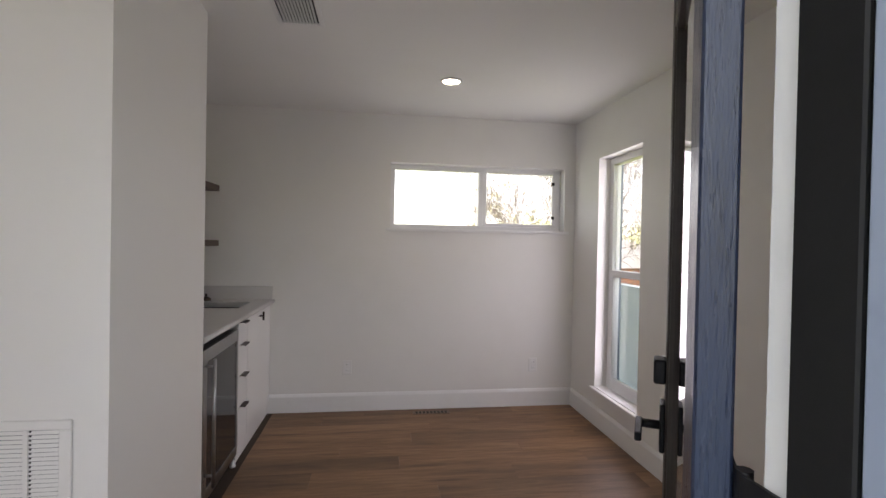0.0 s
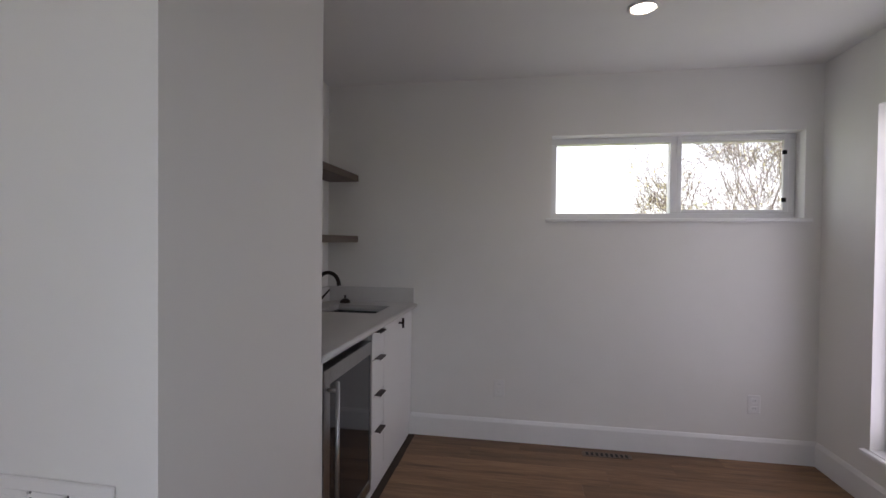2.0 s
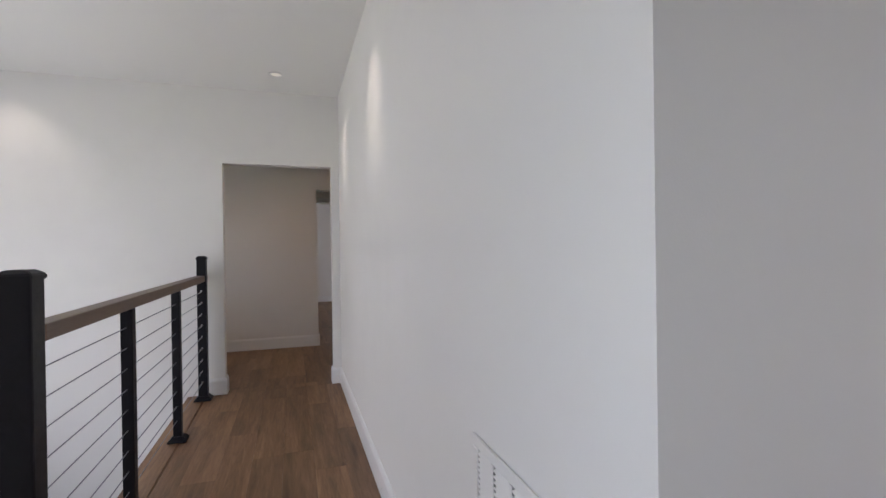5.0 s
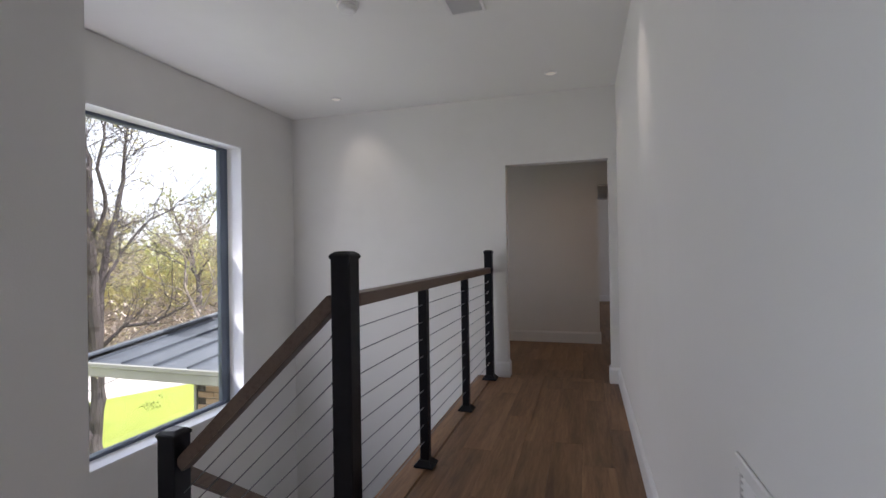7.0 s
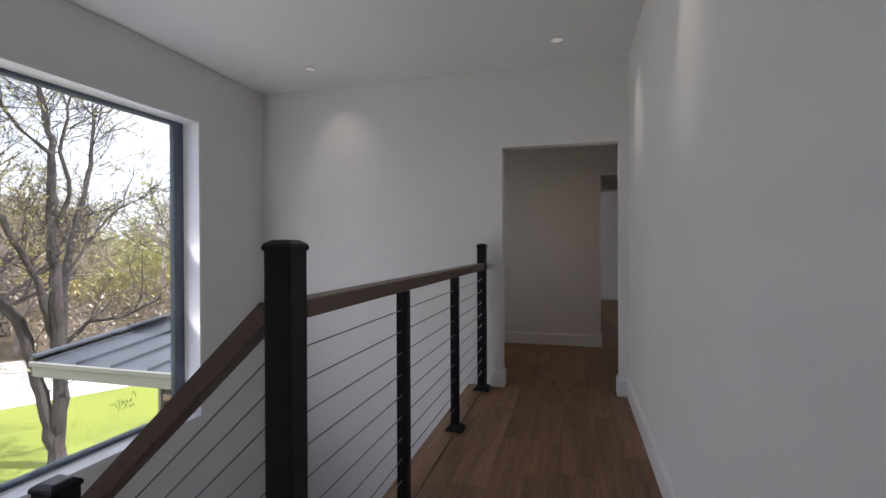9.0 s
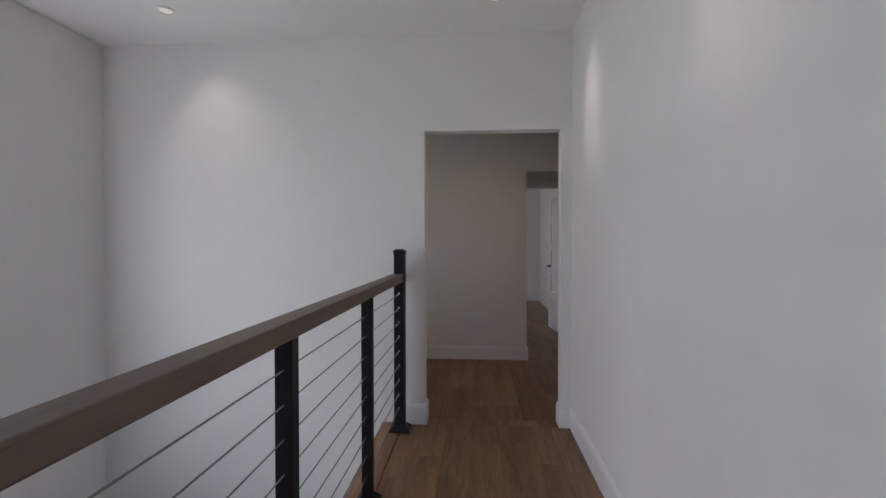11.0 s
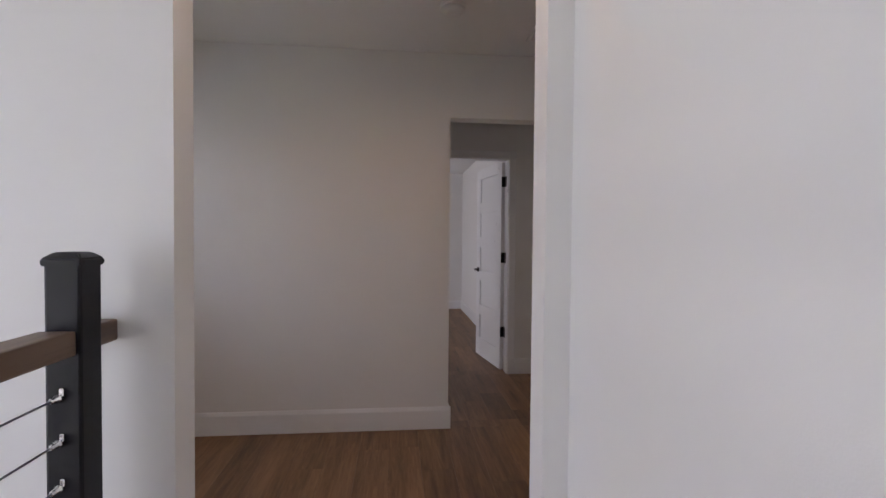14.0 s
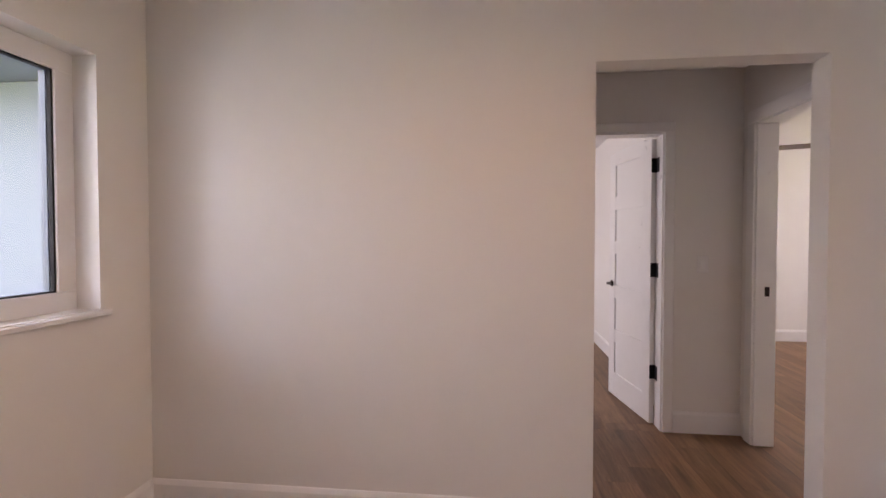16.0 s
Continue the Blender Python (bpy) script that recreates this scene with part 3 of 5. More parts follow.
# ---- doors and casings ----
def panel_door(name, at, width, height, label, lever_u, flip=1, hinge_z=()):
    """A five-panel door leaf. Local x runs from the hinge, y is its thickness."""
    d = thing(name, at, label, "door", kind="structure")
    t, st, rail = 0.035, 0.11, 0.11
    bm = boxes((0, 0, 0.012, st, t, height), (width - st, 0, 0.012, width, t, height), bevel=0.002)
    n, bottom = 5, 0.19
    gap = (height - bottom - 0.11 - 4 * rail) / n
    z = 0.012
    for i in range(n + 1):
        h = bottom if i == 0 else rail
        box(bm, st, 0.0005, z, width - st, t - 0.0005, z + h)
        z += h + gap
    part("door_frame", bm, TRIM, d)
    z = bottom + 0.012
    for i in range(n):
        part("panel", boxes((st - 0.002, 0.011, z - 0.002, width - st + 0.002, t - 0.011, z + gap + 0.002)), TRIM, d)
        z += gap + rail
    for s, y in ((-1, 0), (1, t)):
        h = part("door_handle", lathe(bmesh.new(), (lever_u, y, 0.945), [(0.026, 0), (0.026, s * 0.008), (0.011, s * 0.012), (0.011, s * 0.045)], "y", 16), BRONZE, d, "dark bronze lever handle")
        part("lever", boxes((lever_u - flip * 0.012, y + s * 0.038, 0.937, lever_u + flip * -0.105, y + s * 0.05, 0.953), bevel=0.004), BRONZE, h)
    for z in hinge_z:
        part("hinge", boxes((-0.003, -0.012 if flip > 0 else t - 0.002, z - 0.05, 0.004, 0.034 if flip > 0 else t + 0.012, z + 0.05), bevel=0.002), BLACKMETAL, d, "square black door hinge")
        part("hinge_barrel", tube(bmesh.new(), [(-0.008, -0.008, z - 0.052), (-0.008, -0.008, z + 0.052)], 0.008, 8), BLACKMETAL, d)
    return d


def casing(name, axis, face, sign, u0, u1, h, w=0.085, t=0.018):
    """Flat boards round a door's opening on one face of a wall."""
    c = thing(name, Matrix.Identity(4), "white painted door casing", "trim", kind="structure")

    def bx(p, q, r, s):
        return boxes((p, face, r, q, face + sign * t, s) if axis == "y" else (face, p, r, face + sign * t, q, s), bevel=0.004)
    part("side_board", bx(u0 - w, u0, 0.001, h), TRIM, c)
    part("side_board", bx(u1, u1 + w, 0.001, h), TRIM, c)
    part("head_board", bx(u0 - w, u1 + w, h, h + w), TRIM, c)
    return c


def jamb(axis, a0, a1, u0, u1, h, t=0.016):
    c = thing("door_jamb", Matrix.Identity(4), "white painted door jamb with stops", "trim", kind="structure")

    def bx(p, q, r, s, e=0.0):
        return boxes((p, a0 + e, r, q, a1 - e, s) if axis == "y" else (a0 + e, p, r, a1 - e, q, s), bevel=0.002)
    part("side_jamb", bx(u0, u0 + t, 0.001, h - t), TRIM, c)
    part("side_jamb", bx(u1 - t, u1, 0.001, h - t), TRIM, c)
    part("head_jamb", bx(u0, u1, h - t, h), TRIM, c)
    return c


# door to the first bedroom, open
jamb("x", -8.123, -7.997, 1.52, 2.372, 2.045)
casing("casing_a", "x", -8.00, 1, 1.528, 2.364, 2.038, 0.068)
panel_door("door_1", pose(-8.118, 2.353, 0.0, 0, 0, 189.5), 0.705, 2.02, "white five-panel door standing open into a bedroom", 0.645, 1, (0.379, 1.10, 1.834))
for z in (0.379, 1.10, 1.834):
    solid("hinge_plate", boxes((-8.112, 2.3525, z - 0.05, -8.060, 2.3555, z + 0.05), bevel=0.001), BLACKMETAL, "square black hinge on a white door jamb", "hinge", "black door hinges")
# door to the second bedroom: opening with a strike plate
jamb("y", 2.867, 2.993, -7.845, -7.03, 2.06)
casing("casing_b", "y", 2.87, -1, -7.837, -7.038, 2.052)
solid("strike_plate", boxes((-7.829, 2.922, 0.958, -7.825, 2.950, 1.018), bevel=0.001), BRONZE, "dark bronze strike plate on a white jamb", "strike plate")
# door on the landing, open inwards
jamb("y", 2.897, 3.023, -6.525, -5.74, 2.06)
casing("casing_c", "y", 2.90, -1, -6.517, -5.748, 2.052)
panel_door("door_2", pose(-6.464, 2.962, 0.0, 0, 0, 86), 0.75, 2.02, "white five-panel door standing open off the landing", 0.69, 1)
for z in (0.429, 1.114, 1.804):
    solid("hinge_plate", boxes((-6.5085, 2.922, z - 0.05, -6.497, 2.965, z + 0.05), bevel=0.002), BLACKMETAL, "square black hinge on a white door jamb", "hinge", "black door hinges")

# front door: frame and glazed leaf, standing open
fd = thing("front_door_frame", Matrix.Identity(4), "black front door frame with white inner edge", "door frame", kind="structure")
part("side_jamb", boxes((0.432, 0.509, 0.012, 0.47, 0.566, 2.05), bevel=0.002), BLACKPLASTIC, fd)
part("side_jamb", boxes((-0.45, 0.497, 0.012, -0.412, 0.566, 2.05), bevel=0.002), BLACKPLASTIC, fd)
part("head_jamb", boxes((-0.45, 0.435, 2.05, 0.47, 0.548, 2.088), bevel=0.002), BLACKPLASTIC, fd)
part("inner_jamb", boxes((0.440, 0.567, 0.012, 0.47, 0.597, 2.06), bevel=0.002), TRIM, fd)
part("inner_jamb", boxes((-0.45, 0.567, 0.012, -0.42, 0.622, 2.06), bevel=0.002), TRIM, fd)
part("casing_board", boxes((0.545, 0.622, 0.001, 0.635, 0.642, 2.10), bevel=0.004), TRIM, fd)
part("casing_board", boxes((-0.532, 0.622, 0.001, -0.442, 0.642, 2.10), bevel=0.004), TRIM, fd)
part("casing_board", boxes((-0.532, 0.622, 2.10, 0.635, 0.642, 2.19), bevel=0.004), TRIM, fd)
part("weatherstrip", boxes((0.436, 0.436, 0.012, 0.47, 0.462, 2.05), (0.441, 0.463, 0.012, 0.47, 0.484, 2.05), (0.434, 0.485, 0.012, 0.47, 0.508, 2.05), bevel=0.003), SKYSTRIP, fd, "outer jamb strip with pale blue sky light in its colour")
part("weatherstrip", boxes((-0.45, 0.436, 0.012, -0.416, 0.496, 2.05), bevel=0.003), SKYSTRIP, fd)
part("brickmould", boxes((0.455, 0.40, 0.012, 0.52, 0.434, 2.10), (-0.50, 0.40, 0.012, -0.435, 0.434, 2.10), (-0.434, 0.40, 2.052, 0.454, 0.434, 2.10), bevel=0.004), EXTDARK, fd)

LEAF = pose(0.439, 0.630, 0.0, 0, 0, 58.2)
leaf = thing("front_door", LEAF, "dark worn wooden front door with glass, standing open", "door", kind="structure")
LW, LT, LH = 0.835, 0.036, 2.03
part("stile", boxes((LW - 0.105, 0, 0.015, LW, LT, LH), bevel=0.003), DOORBROWN, leaf)
part("stile", boxes((0.002, 0, 0.015, 0.12, LT, LH), bevel=0.003), DOORPAINT, leaf, "worn black painted hinge stile, blue sky sheen in its colour")
part("top_rail", boxes((0.12, 0.001, LH - 0.12, LW - 0.105, LT - 0.001, LH), bevel=0.003), DOORBROWN, leaf)
part("bottom_rail", boxes((0.12, 0.001, 0.015, LW - 0.105, LT - 0.001, 0.26), bevel=0.003), DOORBROWN, leaf)
dg = part("pane", boxes((0.115, 0.014, 0.255, LW - 0.10, 0.022, LH - 0.115)), DOORGLASS, leaf)
dg.visible_shadow = False
part("glazing_bead", boxes((0.12, 0.005, 0.26, 0.132, 0.031, LH - 0.12), (LW - 0.117, 0.005, 0.26, LW - 0.105, 0.031, LH - 0.12), (0.132, 0.005, 0.26, LW - 0.117, 0.031, 0.272), (0.132, 0.005, LH - 0.132, LW - 0.117, 0.031, LH - 0.12)), DOORBROWN, leaf)
for s, y in ((-1, 0.0), (1, LT)):
    hp = part("handle_plate", boxes((LW - 0.088, y, 0.875, LW - 0.028, y + s * 0.012, 0.995), bevel=0.003), BLACKMETAL, leaf, "square black handle plate")
    part("lever", tube(bmesh.new(), [(LW - 0.058, y + s * 0.01, 0.935), (LW - 0.058, y + s * 0.062, 0.935)], 0.011, 12), BLACKMETAL, hp)
    part("lever_arm", boxes((LW - 0.165, y + s * 0.052, 0.925, LW - 0.046, y + s * 0.068, 0.947), bevel=0.003), BLACKMETAL, hp)
    part("deadbolt", boxes((LW - 0.088, y, 1.045, LW - 0.028, y + s * 0.028, 1.105), bevel=0.004), BLACKMETAL, leaf, "square black deadbolt")
for z in (0.25, 1.12, 1.85):
    part("hinge", boxes((-0.004, -0.004, z - 0.05, 0.075, -0.0005, z + 0.05), bevel=0.001), BLACKMETAL, leaf, "black door hinge")
    part("hinge_barrel", tube(bmesh.new(), [(-0.004, -0.008, z - 0.052), (-0.004, -0.008, z + 0.052)], 0.008, 8), BLACKMETAL, leaf)
    solid("hinge_plate", boxes((0.4340, 0.570, z - 0.05, 0.4395, 0.618, z + 0.05), bevel=0.001), BLACKMETAL, "black hinge plate on the front door frame", "hinge", "black door hinges")


# ---- lamps, vents and small fixtures ----
def downlight(x, y, z, r, watts, material, label, size, colour=(1.0, 0.84, 0.66), aim=(0.0, 0.0001, -2.0), blend=0.7):
    d = thing("downlight", (x, y, z), label, "ceiling light", "recessed ceiling lights")
    part("trim_ring", lathe(bmesh.new(), (0, 0, 0), [(r * 1.28, 0.0), (r * 1.30, -0.006), (r * 1.08, -0.011), (r, -0.004), (r * 0.99, -0.0005)], "z", 32), PLATE, d)
    part("diffuser", lathe(bmesh.new(), (0, 0, 0), [(r * 0.97, -0.0045), (r * 0.9, -0.0065), (r * 0.3, -0.0075)], "z", 32), material, d, "lit warm white diffuser")
    la = bpy.data.lights.new("downlight_beam", "SPOT")
    la.energy, la.spot_size, la.spot_blend, la.shadow_soft_size, la.color = watts, radians(size), blend, 0.03, colour
    o = new("downlight_beam", la)
    o.matrix_world = look((x, y, z - 0.02), (x + aim[0], y + aim[1], z + aim[2]))
    return d


downlight(0.558, 3.265, BAR_C, 0.055, 1.6, LAMPON, "round recessed ceiling light, lit warm white", 150)
for x, y, aim, size, watts in ((-4.39, 1.235, (0.08, 0.55, -0.66), 40, 5), (-2.86, 1.235, (0.05, 0.55, -0.66), 40, 5), (-4.39, -0.83, (-0.49, 0.10, -0.78), 74, 2.6)):
    downlight(x, y, HALL_C, 0.042, watts, LAMPDIM, "small round recessed ceiling light with a white ring", size, (1.0, 0.84, 0.70), aim, 1.0)
# landing lamp out of view, added to warm and brighten the landing
downlight(-5.50, 1.25, LAND_C, 0.055, 2.2, LAMPON, "round recessed ceiling light, lit warm white", 165, (1.0, 0.50, 0.20))


def ceiling_register(name, x0, y0, x1, y1, z, slats, along, label):
    v = thing(name, ((x0 + x1) / 2, (y0 + y1) / 2, z), label, "vent")
    w, d = (x1 - x0) / 2, (y1 - y0) / 2
    part("backing", boxes((-w + 0.012, -d + 0.012, -0.0005, w - 0.012, d - 0.012, 0.0)), SLOTSHADE, v)
    part("frame", boxes((-w, -d, -0.012, w, -d + 0.022, -0.0006), (-w, d - 0.022, -0.012, w, d, -0.0006), (-w, -d + 0.022, -0.012, -w + 0.022, d - 0.022, -0.0006), (w - 0.022, -d + 0.022, -0.012, w, d - 0.022, -0.0006), bevel=0.003), PLATE, v)
    a, b = (-d + 0.028, d - 0.028) if along == "x" else (-w + 0.028, w - 0.028)
    for i in range(slats):
        c = a + (b - a) * (i + 0.5) / slats
        bm = boxes((-w + 0.022, -0.001, -0.007, w - 0.022, 0.001, 0.007)) if along == "x" else boxes((-0.001, -d + 0.022, -0.007, 0.001, d - 0.022, 0.007))
        s = part("slat", bm, PLATE, v)
        s.matrix_basis = pose(0, c, -0.008, 62, 0, 0) if along == "x" else pose(c, 0, -0.008, 0, 25, 0)
    return v


ceiling_register("ceiling_vent", -0.395, 2.27, -0.178, 2.61, BAR_C, 11, "y", "white louvred supply vent in the bar ceiling")
ceiling_register("ceiling_vent", -3.165, 0.69, -2.925, 0.925, HALL_C, 9, "y", "white louvred supply vent in the hall ceiling")
ceiling_register("ceiling_vent", -6.52, 2.10, -6.10, 2.50, LAND_C, 16, "y", "white louvred return vent in the landing ceiling")


def smoke_alarm(x, y, z):
    s = thing("smoke_alarm", (x, y, z), "round white smoke alarm on the ceiling", "smoke alarm")
    part("base", lathe(bmesh.new(), (0, 0, 0), [(0.068, 0), (0.068, -0.012), (0.062, -0.016)]), PLATE, s)
    part("cover", lathe(bmesh.new(), (0, 0, 0), [(0.060, -0.016), (0.056, -0.034), (0.030, -0.042)]), PLATE, s)


smoke_alarm(-2.845, 0.125, HALL_C)
smoke_alarm(-6.14, 1.60, LAND_C)

# return-air grille low on the hall wall
gr = thing("return_grille", (-1.0765, 1.784, 0.345), "white steel return air grille low on the wall", "vent")
GX, GH, COLS = 0.270, 0.485, 5
part("frame", boxes((-GX, -0.009, 0, GX, 0, 0.03), (-GX, -0.009, GH - 0.03, GX, 0, GH), (-GX, -0.009, 0.03, -GX + 0.036, 0, GH - 0.03), (GX - 0.037, -0.009, 0.03, GX, 0, GH - 0.03), bevel=0.003), PAINT, gr)
part("backing", boxes((-GX + 0.028, -0.002, 0.028, GX - 0.028, -0.0005, GH - 0.028)), SLOTSHADE, gr)
COLW = (2 * GX - 0.06) / COLS
for i in range(1, COLS):
    u = -GX + 0.03 + COLW * i
    part("divider", boxes((u - 0.007, -0.0085, 0.03, u + 0.007, -0.0025, GH - 0.03)), PAINT, gr)
NS, CW = 32, COLW - 0.014
PITCH = (GH - 0.06) / NS
# each louvre is nearly shut, with a notch at one end where the sheet was cut
louvre_me = mesh_of("louvre", boxes((0.008, -0.0006, -PITCH * 0.42, CW, 0.0006, PITCH * 0.42), (0.0, -0.0005, -PITCH * 0.44, 0.0085, 0.0005, PITCH * 0.02)), PAINT)
for c in range(COLS):
    for i in range(NS):
        lo = new("louvre", louvre_me)
        lo.parent = gr
        lo.matrix_basis = pose(-GX + 0.03 + COLW * c + 0.007, -0.006, 0.03 + PITCH * (i + 0.5), -18, 0, 0)


def outlet(x, z, switch=False):
    o = thing("wall_outlet", (x, 4.135, z), "white double wall outlet with a plastic plate", "outlet", "outlets under the window")
    part("plate", boxes((-0.036, -0.006, -0.058, 0.036, 0, 0.058), bevel=0.003), PLATE, o)
    for dz in (-0.024, 0.024):
        so = part("socket", boxes((-0.017, -0.008, dz - 0.014, 0.017, -0.006, dz + 0.014), bevel=0.002), TRIM, o)
        part("slots", boxes((-0.008, -0.0085, dz - 0.004, -0.006, -0.0078, dz + 0.006), (0.006, -0.0085, dz - 0.004, 0.008, -0.0078, dz + 0.006)), SLOTSHADE, so)


outlet(-0.127, 0.356)
outlet(1.447, 0.353)
sw = thing("light_switch", (-8.0, 2.62, 1.15), "white wall switch plate beside a door", "switch")
part("plate", boxes((0, -0.036, -0.058, 0.006, 0.036, 0.058), bevel=0.003), PLATE, sw)
part("rocker", boxes((0.006, -0.016, -0.032, 0.009, 0.016, 0.032), bevel=0.002), TRIM, sw)
fv = thing("floor_vent", (0.56, 4.03, 0.0), "narrow brown floor vent near the baseboard", "vent")
part("frame", boxes((-0.15, -0.035, 0.0005, 0.15, 0.035, 0.005), bevel=0.002), RAILWOOD, fv)
for i in range(9):
    part("slot", boxes((-0.128 + i * 0.03, -0.022, 0.0051, -0.112 + i * 0.03, 0.022, 0.0056)), SLOTSHADE, fv)

# ---- wet bar ----
FX = -0.737
fridge = thing("wine_fridge", (-1.05, 2.965, 0.0), "stainless under-counter drinks fridge with a dark glass door", "fridge")
part("body", boxes((-1.345, 2.662, 0.012, -0.79, 3.258, 0.872), bevel=0.003), BLACKPLASTIC, fridge, world=True)
fdoor = part("door_frame", boxes((-0.788, 2.665, 0.06, FX, 2.725, 0.832), (-0.788, 3.232, 0.06, FX, 3.255, 0.832), (-0.788, 2.725, 0.06, FX - 0.0005, 3.232, 0.12), (-0.788, 2.725, 0.765, FX - 0.0005, 3.232, 0.832), bevel=0.002), STEEL, fridge, "brushed steel door frame", world=True)
part("door_glass", boxes((-0.775, 2.72, 0.115, FX - 0.004, 3.236, 0.77)), FRIDGEGLASS, fridge, "dark tinted glass", world=True)
hd = part("handle", tube(bmesh.new(), [(FX + 0.042, 2.70, 0.14), (FX + 0.042, 2.70, 0.785)], 0.0085, 14), STEEL, fridge, "long steel bar handle", world=True)
for z in (0.20, 0.75):
    part("standoff", tube(bmesh.new(), [(FX, 2.70, z), (FX + 0.042, 2.70, z)], 0.008, 10), STEEL, fridge, world=True)
part("vent_grille", boxes((-0.80, 2.668, 0.02, -0.765, 3.252, 0.056), bevel=0.002), BLACKPLASTIC, fridge, world=True)
for y in (2.70, 3.22):
    part("levelling_foot", lathe(bmesh.new(), (-0.750, y, 0.0), [(0.018, 0.0005), (0.018, 0.012), (0.010, 0.018), (0.010, 0.04)], "z", 12), PLATE, fridge, "white levelling foot", world=True)


def tab_pull(parent, y, z, w=0.052):
    """A bent bronze edge pull on a drawer's top edge."""
    return part("pull", boxes((FX - 0.015, y - w, z + 0.0005, FX + 0.028, y + w, z + 0.004), (FX + 0.024, y - w, z - 0.005, FX + 0.028, y + w, z), bevel=0.001), BRONZE, parent, "dark bronze edge pull", world=True)


dc = thing("drawer_cabinet", (-1.05, 3.365, 0.0), "narrow white cabinet with four drawers and dark pulls", "cabinet")
part("body", boxes((-1.355, 3.262, 0.10, FX - 0.022, 3.468, 0.8835)), CABINET, dc, world=True)
part("toe_kick", boxes((-1.355, 3.262, 0.001, FX - 0.012, 3.468, 0.0995)), CABINET, dc, world=True)
for z0, z1 in ((0.105, 0.333), (0.338, 0.527), (0.532, 0.721), (0.726, 0.862)):
    dr = part("drawer", boxes((FX - 0.0215, 3.265, z0, FX, 3.465, z1), bevel=0.0025), CABINET, dc, world=True)
    tab_pull(dr, 3.365, z1)
sc = thing("sink_cabinet", (-1.05, 3.79, 0.0), "white sink cabinet with one door and a T-shaped knob", "cabinet")
part("body", boxes((-1.355, 3.47, 0.10, FX - 0.022, 3.60, 0.8835), (-1.355, 3.97, 0.10, FX - 0.022, 4.13, 0.8835), (-1.355, 3.60, 0.10, FX - 0.022, 3.97, 0.60), (FX - 0.06, 3.60, 0.60, FX - 0.022, 3.97, 0.8835)), CABINET, sc, world=True)
part("toe_kick", boxes((-1.355, 3.47, 0.001, FX - 0.012, 4.13, 0.0995)), CABINET, sc, world=True)
cd = part("door", boxes((FX - 0.0215, 3.473, 0.105, FX, 4.06, 0.868), bevel=0.0025), CABINET, sc, world=True)
part("filler_strip", boxes((FX - 0.0215, 4.064, 0.105, FX - 0.002, 4.132, 0.868)), CABINET, sc, world=True)
part("knob", tube(bmesh.new(), [(FX, 3.78, 0.835), (FX + 0.028, 3.78, 0.835)], 0.006, 10), BRONZE, cd, "dark bronze T knob", world=True)
part("knob_bar", tube(bmesh.new(), [(FX + 0.028, 3.78, 0.805), (FX + 0.028, 3.78, 0.865)], 0.007, 10), BRONZE, cd, world=True)
fl = thing("filler_panel", (-1.05, 2.617, 0.0), "white filler panel beside the drinks fridge", "panel")
part("panel", boxes((-1.355, 2.578, 0.001, FX - 0.003, 2.658, 0.8835), bevel=0.002), CABINET, fl, world=True)

CT = thing("countertop", (-1.04, 3.35, 0.874), "white quartz countertop with short backsplashes", "countertop")
slab = bmesh.new()
ring = []
for z in (0.884, 0.914):
    ring.append([slab.verts.new((x, y, z)) for x, y in ((-1.355, 2.578), (-0.712, 2.578), (-0.712, 4.132), (-1.355, 4.132))])
    ring.append([slab.verts.new((x, y, z)) for x, y in ((-1.20, 3.62), (-0.84, 3.62), (-0.84, 3.95), (-1.20, 3.95))])
for k in range(4):
    n = (k + 1) % 4
    slab.faces.new((ring[0][n], ring[0][k], ring[1][k], ring[1][n]))
    slab.faces.new((ring[2][k], ring[2][n], ring[3][n], ring[3][k]))
    slab.faces.new((ring[0][k], ring[0][n], ring[2][n], ring[2][k]))
    slab.faces.new((ring[1][n], ring[1][k], ring[3][k], ring[3][n]))
part("slab", slab, QUARTZ, CT, world=True)
part("backsplash", boxes((-1.357, 2.578, 0.9145, -1.337, 4.112, 1.018), bevel=0.002), QUARTZ, CT, world=True)
part("side_splash", boxes((-1.357, 4.112, 0.9145, -0.722, 4.132, 1.020), bevel=0.002), QUARTZ, CT, world=True)
part("edge_roll", tube(bmesh.new(), [(-0.7125, 2.58, 0.899), (-0.7125, 4.13, 0.899)], 0.0146, 12), QUARTZ, CT, world=True)
sk = thing("bar_sink", (-1.02, 3.785, 0.70), "small dark steel undermount bar sink", "sink")
part("basin", boxes((-1.21, 3.61, 0.70, -0.83, 3.96, 0.704), (-1.21, 3.61, 0.704, -1.202, 3.96, 0.8735), (-0.838, 3.61, 0.704, -0.83, 3.96, 0.8735), (-1.202, 3.61, 0.704, -0.838, 3.618, 0.8735), (-1.202, 3.952, 0.704, -0.838, 3.96, 0.8735)), SINKSTEEL, sk, world=True)
part("drain", lathe(bmesh.new(), (-1.02, 3.785, 0.704), [(0.04, 0.0), (0.04, 0.004), (0.03, 0.002)]), BRONZE, sk, world=True)
fa = thing("faucet", (-1.285, 3.80, 0.914), "dark bronze gooseneck bar faucet with side lever", "faucet")
part("base", lathe(bmesh.new(), (0, 0, 0), [(0.026, 0.0005), (0.026, 0.008), (0.020, 0.014), (0.019, 0.09), (0.016, 0.10)]), BRONZE, fa)
arc = [(0, 0, 0.095), (0, 0, 0.145)] + [(0.074 - 0.074 * math.cos(a), -0.012 * (1 - math.cos(a)) / 2, 0.150 + 0.074 * math.sin(a)) for a in (math.pi * k / 12 for k in range(1, 12))] + [(0.150, -0.014, 0.142)]
